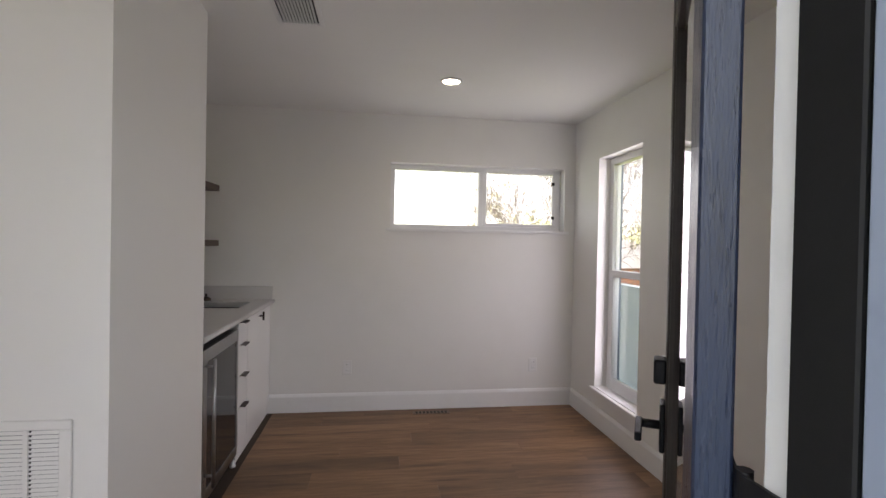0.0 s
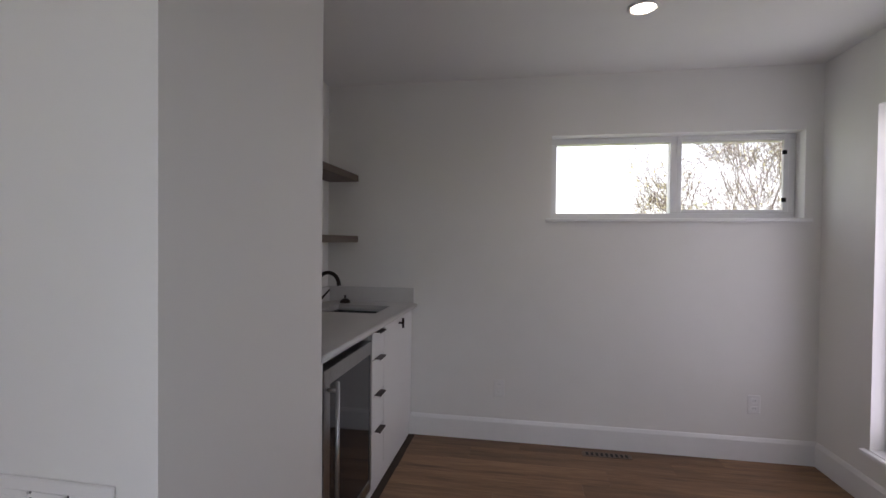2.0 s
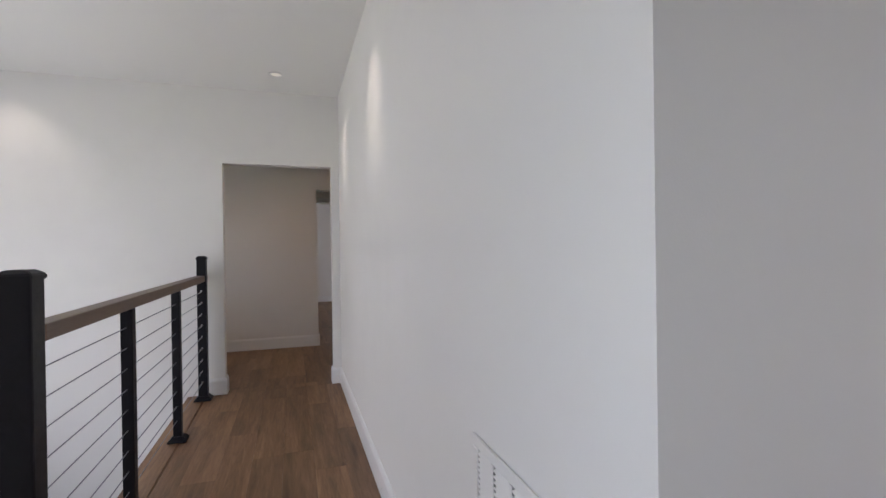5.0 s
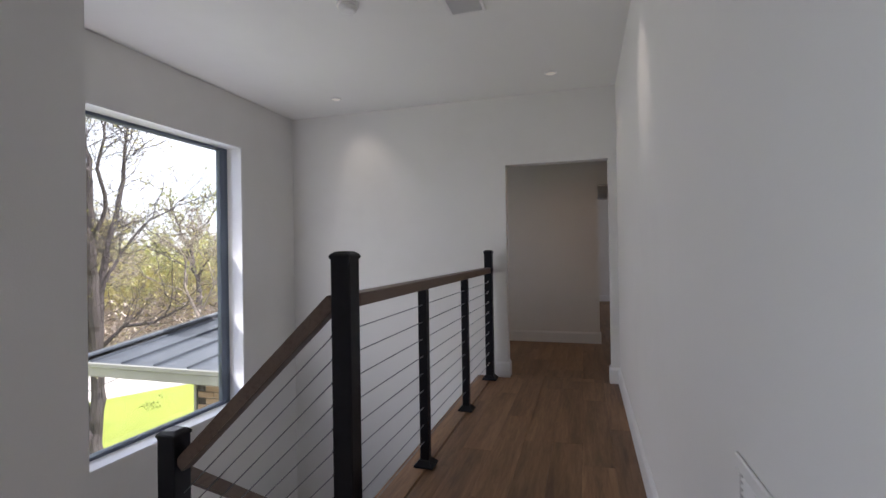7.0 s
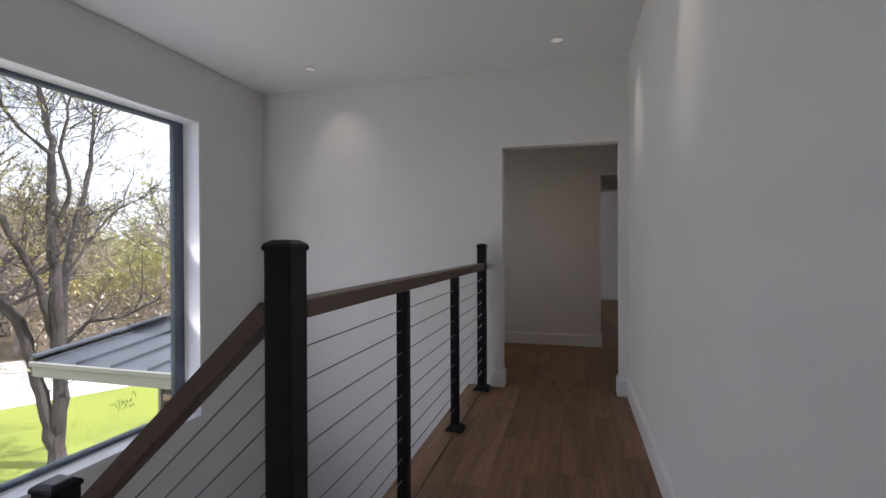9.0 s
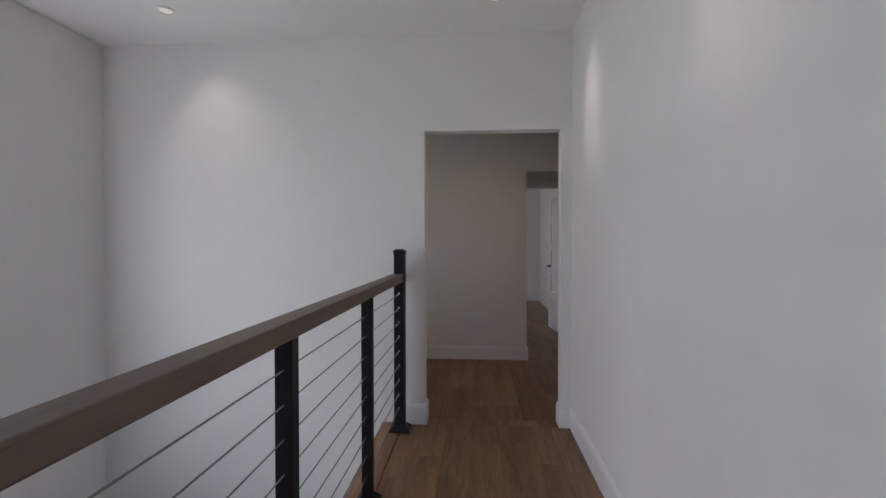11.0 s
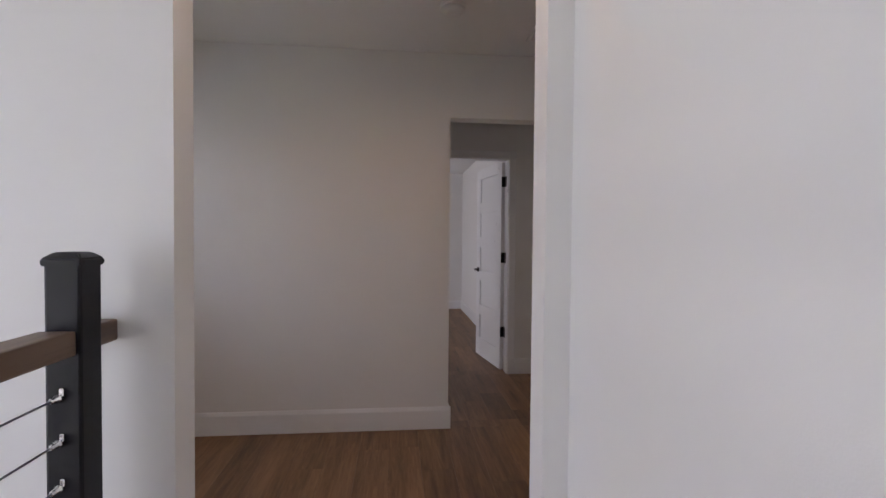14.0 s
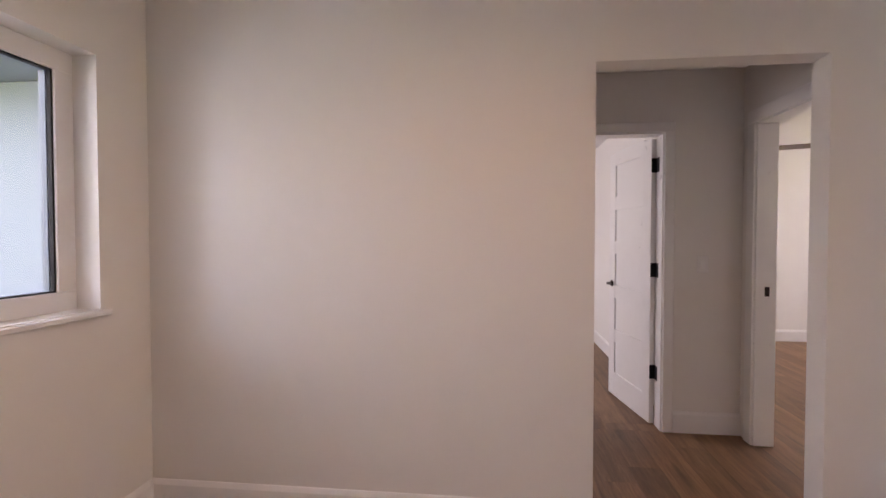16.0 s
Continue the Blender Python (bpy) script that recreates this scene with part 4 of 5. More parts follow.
part("spout", tube(bmesh.new(), arc, [0.0125] * (len(arc) - 1) + [0.0135], 14), BRONZE, fa)
lv = part("lever_hub", tube(bmesh.new(), [(0, 0.0, 0.055), (0.030, 0.014, 0.060)], 0.012, 12), BRONZE, fa)
part("lever", tube(bmesh.new(), [(0.028, 0.013, 0.060), (0.068, 0.034, 0.112)], [0.0065, 0.005], 8), BRONZE, fa)
sp = thing("strainer_cap", (-1.19, 4.035, 0.914), "dark bronze domed sink plug with a stem", "sink plug")
part("dome", lathe(bmesh.new(), (0, 0, 0), [(0.036, 0.0005), (0.036, 0.006), (0.031, 0.018), (0.016, 0.028), (0.008, 0.030)]), BRONZE, sp)
part("stem", lathe(bmesh.new(), (0, 0, 0), [(0.006, 0.030), (0.006, 0.042), (0.009, 0.045), (0.006, 0.052)], "z", 12), BRONZE, sp)
for z in (1.333, 1.762):
    solid("floating_shelf", boxes((-1.357, 2.58, z, -1.134, 4.132, z + 0.045), bevel=0.003), SHELFWOOD, "thick dark wooden floating shelf in the bar niche", "shelf", "bar shelves")

# ---- stairs and cable railing ----
st = thing("staircase", (-1.43, 0.0, -3.05), "wooden stairs turning down from the hall", "stairs", kind="structure")
for i in range(1, 4):
    y = 0.47 - 0.255 * (i - 1)
    part("tread", boxes((-1.98, y - 0.255, -0.19 * i - 0.03, -0.893, y + (0.0 if i > 1 else -0.002), -0.19 * i), bevel=0.004), PLANK, st, world=True)
    part("riser", boxes((-1.98, y - 0.012, -0.19 * i + 0.001, -0.893, y - 0.001, -0.19 * (i - 1) - 0.031), bevel=0.0), TRIM, st, world=True)
part("stair_landing", boxes((-1.98, -1.663, -0.80, -0.893, -0.297, -0.76)), PLANK, st, world=True)
for i in range(1, 12):
    x = -1.98 - 0.25 * (i - 1)
    part("tread", boxes((x - 0.25, -1.663, -0.76 - 0.19 * i - 0.03, x, -0.24, -0.76 - 0.19 * i), bevel=0.004), PLANK, st, world=True)
    part("riser", boxes((x - 0.012, -1.663, -0.76 - 0.19 * i + 0.001, x - 0.001, -0.24, -0.76 - 0.19 * (i - 1) - 0.031)), TRIM, st, world=True)
structure("wall_stair_inner", boxes((-1.98, -0.30, -3.05, -1.93, 0.466, -0.60)), PAINT, "white drywall below the upper stairs", "wall")
structure("floor_nosing", boxes((-4.90, 0.445, -0.035, -1.88, 0.597, 0.006), bevel=0.006, seg=2), PLANK, "oak nosing board along the stair opening", "trim")
structure("fascia_board", boxes((-4.90, 0.455, -0.30, -1.93, 0.469, -0.036)), TRIM, "white board under the floor's edge", "trim")

RY = 0.560


def post(x, y, z0, z1, half, cap, name, label, foot=True):
    p = thing(name, (x, y, z0), label, "post", "black railing posts")
    h = z1 - z0
    part("shaft", boxes((-half, -half, 0.001, half, half, h - (0.022 if cap else 0)), bevel=half * 0.16, seg=2), BLACKMETAL, p)
    if cap:
        bm = bmesh.new()
        e = half + 0.005
        lo = [bm.verts.new((sx * e, sy * e, h - 0.03)) for sx, sy in ((-1, -1), (1, -1), (1, 1), (-1, 1))]
        up = [bm.verts.new((sx * e, sy * e, h - 0.014)) for sx, sy in ((-1, -1), (1, -1), (1, 1), (-1, 1))]
        tp = [bm.verts.new((sx * e * 0.6, sy * e * 0.6, h)) for sx, sy in ((-1, -1), (1, -1), (1, 1), (-1, 1))]
        for a, b in ((lo, up), (up, tp)):
            for k in range(4):
                bm.faces.new((a[k], a[(k + 1) % 4], b[(k + 1) % 4], b[k]))
        bm.faces.new(lo[::-1])
        bm.faces.new(tp)
        bmesh.ops.bevel(bm, geom=bm.edges[:], offset=0.003, segments=2, affect="EDGES")
        part("cap", bm, BLACKMETAL, p)
    if foot:
        bm = bmesh.new()
        e0, e1 = half + 0.032, half + 0.004
        lo = [bm.verts.new((sx * e0, sy * e0, 0.001)) for sx, sy in ((-1, -1), (1, -1), (1, 1), (-1, 1))]
        md = [bm.verts.new((sx * e0, sy * e0, 0.010)) for sx, sy in ((-1, -1), (1, -1), (1, 1), (-1, 1))]
        tp = [bm.verts.new((sx * e1, sy * e1, 0.040)) for sx, sy in ((-1, -1), (1, -1), (1, 1), (-1, 1))]
        for a, b in ((lo, md), (md, tp)):
            for k in range(4):
                bm.faces.new((a[k], a[(k + 1) % 4], b[(k + 1) % 4], b[k]))
        bm.faces.new(lo[::-1])
        bm.faces.new(tp)
        bmesh.ops.bevel(bm, geom=bm.edges[:], offset=0.003, segments=2, affect="EDGES")
        part("foot_cover", bm, BLACKMETAL, p)
    return p


NX, DX = -1.928, -4.755
post(NX, 0.580, 0.006, 1.253, 0.042, True, "newel_post", "thick square black newel post with a low cap")
post(DX, 0.594, 0.006, 1.253, 0.037, True, "newel_post", "black end post with cable fittings beside the doorway")
post(-2.85, 0.585, 0.006, 1.0255, 0.026, False, "railing_post", "slim black railing post under the handrail")
post(-3.835, 0.585, 0.006, 1.0255, 0.026, False, "railing_post", "slim black railing post under the handrail")
post(-1.925, -0.283, -0.76, 0.473, 0.0475, True, "newel_post", "black newel post on the stair landing", foot=True)


def slanted(p, q, w, h):
    """A rail of rectangular section between two points."""
    p, q = Vector(p), Vector(q)
    d = (q - p).normalized()
    s = d.cross(Vector((0, 0, 1))).normalized()
    u = s.cross(d)
    bm = bmesh.new()
    rings = [[bm.verts.new(c + s * a * w / 2 + u * b * h / 2) for a, b in ((-1, -1), (1, -1), (1, 1), (-1, 1))] for c in (p, q)]
    for k in range(4):
        bm.faces.new((rings[0][k], rings[0][(k + 1) % 4], rings[1][(k + 1) % 4], rings[1][k]))
    bm.faces.new(rings[0][::-1])
    bm.faces.new(rings[1])
    bmesh.ops.bevel(bm, geom=bm.edges[:], offset=0.005, segments=2, affect="EDGES")
    return bm


def handrail(at, bm, ends, label):
    h = thing("handrail", at, label, "handrail")
    part("rail", bm, RAILWOOD, h, world=True)
    for e in ends:
        part("bracket", boxes(e, bevel=0.0015), BLACKMETAL, h, "black steel mounting plate", world=True)
    return h


handrail((-3.3, 0.585, 1.0), boxes((-4.7175, 0.547, 1.030, NX - 0.0423, 0.623, 1.084), bevel=0.006, seg=2),
         [(x - 0.04, 0.562, 1.026, x + 0.04, 0.608, 1.0295) for x in (-2.85, -3.835)], "brown wooden handrail along the hall edge")
solid("handrail_end", boxes((-4.876, 0.550, 1.030, -4.7925, 0.620, 1.084), bevel=0.006, seg=2), RAILWOOD, "short brown handrail end behind the post", "handrail")
handrail((-1.93, 0.15, 0.7), slanted((-1.93, 0.537, 1.060), (-1.93, -0.235, 0.320), 0.07, 0.06),
         [(-1.96, 0.5335, 1.03, -1.90, 0.537, 1.09)], "brown wooden handrail sloping down the stairs")
handrail((-3.3, -0.283, -0.8), slanted((-1.975, -0.283, 0.255), (-4.60, -0.283, -1.79), 0.07, 0.06),
         [(-1.9765, -0.313, 0.225, -1.973, -0.253, 0.285)], "brown wooden handrail down the lower stairs")
cab = thing("cable_railing", (-3.35, 0.585, 0.1), "thin steel railing cables between black posts", "railing")
for i in range(9):
    z = 0.150 + 0.0985 * i
    part("cable", tube(bmesh.new(), [(NX - 0.0425, 0.585, z), (DX + 0.05, 0.585, z)], 0.0025, 6), CABLESTEEL, cab, world=True)
    ft = part("fitting", lathe(bmesh.new(), (DX + 0.0372, 0.585, z), [(0.010, 0.0), (0.010, 0.006), (0.006, 0.009), (0.0065, 0.022), (0.0038, 0.026)], "x", 12), FITTING, cab, "bright steel cable fitting", world=True)
    part("clip", boxes((DX + 0.0375, 0.5875, z + 0.004, DX + 0.043, 0.5975, z + 0.022), bevel=0.002), FITTING, cab, world=True)
cab2 = thing("cable_railing", (-1.93, 0.15, 0.1), "thin steel cables sloping down beside the stairs", "railing")
for i in range(9):
    dz = 0.13 + 0.092 * i
    part("cable", tube(bmesh.new(), [(-1.93, 0.536, 1.060 - dz), (-1.93, -0.236, 0.320 - dz)], 0.0028, 6), CABLESTEEL, cab2, world=True)
    part("fitting", tube(bmesh.new(), [(-1.93, 0.536, 1.060 - dz), (-1.93, 0.515, 1.040 - dz)], 0.0065, 10), FITTING, cab2, "bright steel cable fitting", world=True)
cab3 = thing("cable_railing", (-3.2, -0.283, -1.2), "thin steel cables beside the lower stairs", "railing")
for i in range(8):
    dz = 0.13 + 0.095 * i
    part("cable", tube(bmesh.new(), [(-1.975, -0.283, 0.255 - dz), (-4.60, -0.283, -1.79 - dz)], 0.0028, 6), CABLESTEEL, cab3, world=True)

# ---- bedroom ceiling fan ----
fan = thing("ceiling_fan", (-9.6, 4.45, 2.50), "dark ceiling fan at rest in the far bedroom", "ceiling fan")
part("rod", tube(bmesh.new(), [(0, 0, 0), (0, 0, -0.22)], 0.012, 10), BRONZE, fan)
part("motor", lathe(bmesh.new(), (0, 0, 0), [(0.05, -0.20), (0.10, -0.22), (0.11, -0.28), (0.08, -0.32), (0.03, -0.33)]), BRONZE, fan)
for k in range(3):
    a = radians(250 + 120 * k)
    b = part("blade", boxes((0.09, -0.06, -0.004, 0.66, 0.06, 0.004), bevel=0.003), RAILWOOD, fan)
    b.matrix_basis = pose(0, 0, -0.275, 0, 0, math.degrees(a)) @ pose(0, 0, 0, 11, 0, 0)

# ---- outside ----
GZ = -3.2
structure("ground", boxes((-400, -400, GZ - 0.3, 400, 400, GZ)), GRASS, "bright green lawn reaching the distance", "lawn")
bm = bmesh.new()
rd = [(-4, -13.6), (-9.0, -14.2), (-12.5, -12.2), (-17, -9.6), (-45, 6.0), (-45, 16), (-24, -8), (-15.5, -18.2), (-12.4, -20.8), (-4, -22.5), (30, -24), (30, -15)]
lo = [bm.verts.new((x, y, GZ + 0.004)) for x, y in rd]
up = [bm.verts.new((x, y, GZ + 0.03)) for x, y in rd]
bm.faces.new(up)
for k in range(len(rd)):
    bm.faces.new((lo[k], lo[(k + 1) % len(rd)], up[(k + 1) % len(rd)], up[k]))
bmesh.ops.triangulate(bm, faces=bm.faces[:])
structure("road", bm, ROAD, "pale concrete drive in the sun", "road")

bm = bmesh.new()
vg = [(-46, 16.5), (-24.3, -8), (-15.8, -18.2), (-12.5, -20.9), (-4, -22.6), (30, -24.1), (30, -120), (-160, -120), (-160, 16.5)]
lo = [bm.verts.new((x, y, GZ + 0.003)) for x, y in vg]
up = [bm.verts.new((x, y, GZ + 0.02)) for x, y in vg]
bm.faces.new(up)
for k in range(len(vg)):
    bm.faces.new((lo[k], lo[(k + 1) % len(vg)], up[(k + 1) % len(vg)], up[k]))
bmesh.ops.triangulate(bm, faces=bm.faces[:])
structure("verge", bm, EARTH, "brown leaf litter under the far trees", "ground")

# coarse tufts in the lawn
rng = random.Random(21)
tuft_v, tuft_f = [], []
for cx, cy, n in ((-11.2, -11.0, 26), (-10.9, -10.6, 20), (-9.8, -11.6, 12), (-11.9, -11.4, 10)):
    for _ in range(n):
        a, r = rng.uniform(0, 6.283), rng.random() ** 0.5 * 0.22
        x, y, h = cx + r * math.cos(a) * 1.5, cy + r * math.sin(a), rng.uniform(0.05, 0.13)
        b = rng.uniform(0, 6.283)
        i = len(tuft_v)
        tuft_v.extend([(x - 0.012 * math.cos(b), y - 0.012 * math.sin(b), GZ), (x + 0.012 * math.cos(b), y + 0.012 * math.sin(b), GZ), (x + 0.05 * math.sin(b), y - 0.05 * math.cos(b), GZ + h)])
        tuft_f.append((i, i + 1, i + 2))
tuft_me = bpy.data.meshes.new("weeds")
tuft_me.from_pydata(tuft_v, [], tuft_f)
tuft_me.materials.append(WEED)
tagged(new("weeds", tuft_me), "dark green weed tufts in the sunny lawn", "weeds", "", "stuff")

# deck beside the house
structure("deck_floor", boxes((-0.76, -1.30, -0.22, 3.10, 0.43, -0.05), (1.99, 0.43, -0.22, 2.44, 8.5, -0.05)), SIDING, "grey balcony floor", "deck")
structure("deck_parapet", boxes((2.45, 0.20, -0.22, 2.57, 8.5, 1.020), (3.00, -1.30, -0.22, 3.12, 0.19, 0.945), (2.57, 0.07, -0.22, 3.00, 0.19, 0.945), (-0.76, -1.42, -0.22, 3.12, -1.30, 0.945)), SIDING, "pale blue-grey balcony parapet, shade put into its colour", "parapet")
structure("window_trim", boxes((1.986, 3.70, 0.2, 2.012, 3.80, 2.16), (1.986, 2.985, 0.2, 2.012, 3.075, 2.16)), EXTDARK, "dark blue outer window trim", "trim")

# lower roof beside the picture window
pr = thing("porch_roof", (-7.5, -3.8, GZ), "low metal porch roof with white fascia and brick wall", "roof", kind="structure")
RX0, RX1, RYA, RYB, RZ, SL = -5.48, -9.8, -5.79, -1.87, -0.33, 0.112


def rz(x):
    return RZ + (RX0 - x) * SL


bm = bmesh.new()
lo = [bm.verts.new(c) for c in ((RX0, RYA, rz(RX0) - 0.03), (RX0, RYB, rz(RX0) - 0.03), (RX1, RYB, rz(RX1) - 0.03), (RX1, RYA, rz(RX1) - 0.03))]
up = [bm.verts.new(v.co + Vector((0, 0, 0.03))) for v in lo]
for k in range(4):
    bm.faces.new((lo[k], lo[(k + 1) % 4], up[(k + 1) % 4], up[k]))
bm.faces.new(lo[::-1])
bm.faces.new(up)
part("roof_sheet", bm, ROOFMETAL, pr, world=True)
for i in range(7):
    y = RYA + 0.17 + i * 0.60
    part("seam", slanted((RX0 - 0.01, y, rz(RX0) + 0.018), (RX1, y, rz(RX1) + 0.018), 0.022, 0.036), ROOFMETAL, pr, world=True)
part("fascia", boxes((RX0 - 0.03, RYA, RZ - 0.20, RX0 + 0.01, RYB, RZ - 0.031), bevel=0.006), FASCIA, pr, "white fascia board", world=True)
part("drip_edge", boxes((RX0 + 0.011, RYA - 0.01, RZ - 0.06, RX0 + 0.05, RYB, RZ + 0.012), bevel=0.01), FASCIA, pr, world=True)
part("rake_board", slanted((RX0, RYA - 0.02, RZ - 0.06), (RX1, RYA - 0.02, rz(RX1) - 0.06), 0.03, 0.15), EXTDARK, pr, world=True)
part("rake_cap", slanted((RX0 + 0.02, RYA + 0.03, RZ + 0.075), (RX1, RYA + 0.03, rz(RX1) + 0.075), 0.13, 0.035), ROOFMETAL, pr, world=True)
# black strip drawing the shadow band below the rake cap
part("rake_shade_band", slanted((RX0, RYA + 0.03, RZ + 0.028), (RX1, RYA + 0.03, rz(RX1) + 0.028), 0.06, 0.055), BLACKPLASTIC, pr, world=True)
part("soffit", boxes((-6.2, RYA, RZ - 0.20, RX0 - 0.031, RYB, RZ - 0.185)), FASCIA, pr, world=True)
part("brick_wall", boxes((-6.42, -4.36, GZ, -6.22, RYB, RZ - 0.201)), SUBFLOOR, pr, world=True)
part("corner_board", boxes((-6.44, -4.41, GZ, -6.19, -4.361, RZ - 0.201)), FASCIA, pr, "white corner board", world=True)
brick_me = mesh_of("brick", boxes((-0.0, -0.148, 0.0, 0.014, 0.148, 0.088), bevel=0.003), BRICKTAN)
for r in range(26):
    for c in range(8):
        y = -4.20 + c * 0.31 + (0.155 if r % 2 else 0.0)
        z = GZ + 0.03 + r * 0.10
        if z + 0.09 > RZ - 0.205 or y + 0.15 > RYB:
            continue
        b = new("brick", brick_me)
        b.parent = pr
        b.matrix_parent_inverse = pr.matrix_basis.inverted()
        b.matrix_basis = Matrix.Translation((-6.221, y, z))


def far_house(name, x, y, w, d, h, roofh, turn, walls, label):
    o = thing(name, pose(x, y, GZ, 0, 0, turn), label, "house")
    part("wall", boxes((-w / 2, -d / 2, 0, w / 2, d / 2, h)), walls, o)
    bm = bmesh.new()
    e = 0.5
    a = [bm.verts.new(c) for c in ((-w / 2 - e, -d / 2 - e, h), (w / 2 + e, -d / 2 - e, h), (w / 2 + e, d / 2 + e, h), (-w / 2 - e, d / 2 + e, h))]
    r = [bm.verts.new(c) for c in ((-w / 2 + d / 2, 0, h + roofh), (w / 2 - d / 2, 0, h + roofh))]
    for q in ((a[0], a[1], r[1], r[0]), (a[1], a[2], r[1]), (a[2], a[3], r[0], r[1]), (a[3], a[0], r[0]), (a[3], a[2], a[1], a[0])):
        bm.faces.new(q)
    part("roof", bm, SHINGLE, o)
    for k in range(3):
        u = -w / 2 + w * (k + 0.5) / 3
        win = part("window", boxes((u - 0.6, d / 2 + 0.001, 1.0, u + 0.6, d / 2 + 0.04, 2.2)), TRIM, o)
        part("pane", boxes((u - 0.52, d / 2 + 0.04, 1.08, u + 0.52, d / 2 + 0.05, 2.12)), FRIDGEGLASS, win)
    return o


far_house("house", -29, -44, 12, 8, 2.4, 1.6, 25, STUCCO, "low pale house with a grey hipped roof among trees")
far_house("house", -50, -24, 13, 9, 2.6, 1.8, 60, STUCCO, "distant pale house half hidden by trees")
far_house("house", 14, 30, 12, 8, 3.4, 2.0, 200, REDBRICK, "red brick neighbouring house behind a fence")
fe = thing("fence", (13, 12, GZ), "weathered wooden board fence behind the balcony", "fence")
for i in range(60):
    u = 2 + i * 0.36
    part("slat", boxes((9.5, u, GZ, 9.53, u + 0.30, GZ + 1.9 + 0.03 * math.sin(i * 2.3))), FENCEWOOD, fe, world=True)


# ---- trees ----
def tree(name, base, height, seed, stems, spread, leaf, leaf_mat, label, leaf_size=0.05, depth=5, radius=0.16, lean=0.0, turn=None, bark=None):
    """Limbs that fork and taper, with many small leaves at the twigs."""
    rng = random.Random(seed)
    verts, faces, leaves, lfaces = [], [], [], []

    def limb(p, d, length, r, level):
        n = 5 if level < 4 else 3
        sides = 7 if level < 2 else (5 if level < 3 else 3)
        ring0 = None
        pts = [p]
        for k in range(n + 1):
            rr = max(0.006, r * (1 - 0.36 * k / n))
            s = d.orthogonal().normalized()
            u = d.cross(s)
            i0 = len(verts)
            for j in range(sides):
                a = 2 * math.pi * j / sides
                verts.append(tuple(p + (s * math.cos(a) + u * math.sin(a)) * rr))
            if ring0 is not None:
                for j in range(sides):
                    faces.append((ring0 + j, ring0 + (j + 1) % sides, i0 + (j + 1) % sides, i0 + j))
            ring0 = i0
            if k < n:
                d = (d + Vector((rng.uniform(-1, 1), rng.uniform(-1, 1), rng.uniform(-0.6, 0.9))) * (0.17 + 0.05 * level)).normalized()
                p = p + d * length / n
                pts.append(p)
        if level >= depth:
            for _ in range(leaf):
                c = rng.choice(pts) + Vector((rng.gauss(0, 1), rng.gauss(0, 1), rng.gauss(0, 1))) * 0.035
                a = Vector((rng.uniform(-1, 1), rng.uniform(-1, 1), rng.uniform(-1, 1))).normalized() * leaf_size * rng.uniform(0.6, 1.3)
                b = a.orthogonal() * rng.uniform(0.5, 0.9)
                i = len(leaves)
                leaves.extend([tuple(c - a), tuple(c + b * 0.6), tuple(c + a), tuple(c - b * 0.6)])
                lfaces.append((i, i + 1, i + 2, i + 3))
            return
        kids = 3
        for k in range(kids + (1 if level >= depth - 2 else 0)):
            t = pts[-1] if k == 0 else pts[rng.randint(max(1, n - 2), n)]
            ang = (0.28 if k == 0 else rng.uniform(0.45, 0.95)) * spread
            side = Vector((rng.uniform(-1, 1), rng.uniform(-1, 1), rng.uniform(-0.35, 0.6)))
            side = (side - d * side.dot(d)).normalized()
            limb(t, (d * math.cos(ang) + side * math.sin(ang)).normalized(), length * rng.uniform(0.62, 0.86), r * (0.64 if k == 0 else rng.uniform(0.40, 0.56)), level + 1)
    for k in range(stems):
        a = 2 * math.pi * k / max(1, stems) + (seed if turn is None else turn)
        tilt = 0.0 if stems == 1 else 0.10
        d = Vector((math.cos(a) * tilt + lean, math.sin(a) * tilt, 1)).normalized()
        limb(Vector((math.cos(a) * 0.10 * (stems > 1), math.sin(a) * 0.10 * (stems > 1), -0.05)), d, height * 0.34, radius, 0)
    o = thing(name, base, label, "tree", "trees around the house")
    for nm, vs, fs, ma in (("trunk", verts, faces, bark or BARK), ("crown", leaves, lfaces, leaf_mat)):
        if not vs:
            continue
        me = bpy.data.meshes.new(nm)
        me.from_pydata(vs, [], fs)
        me.materials.append(ma)
        c = new(nm, me)
        c.parent = o
    return o




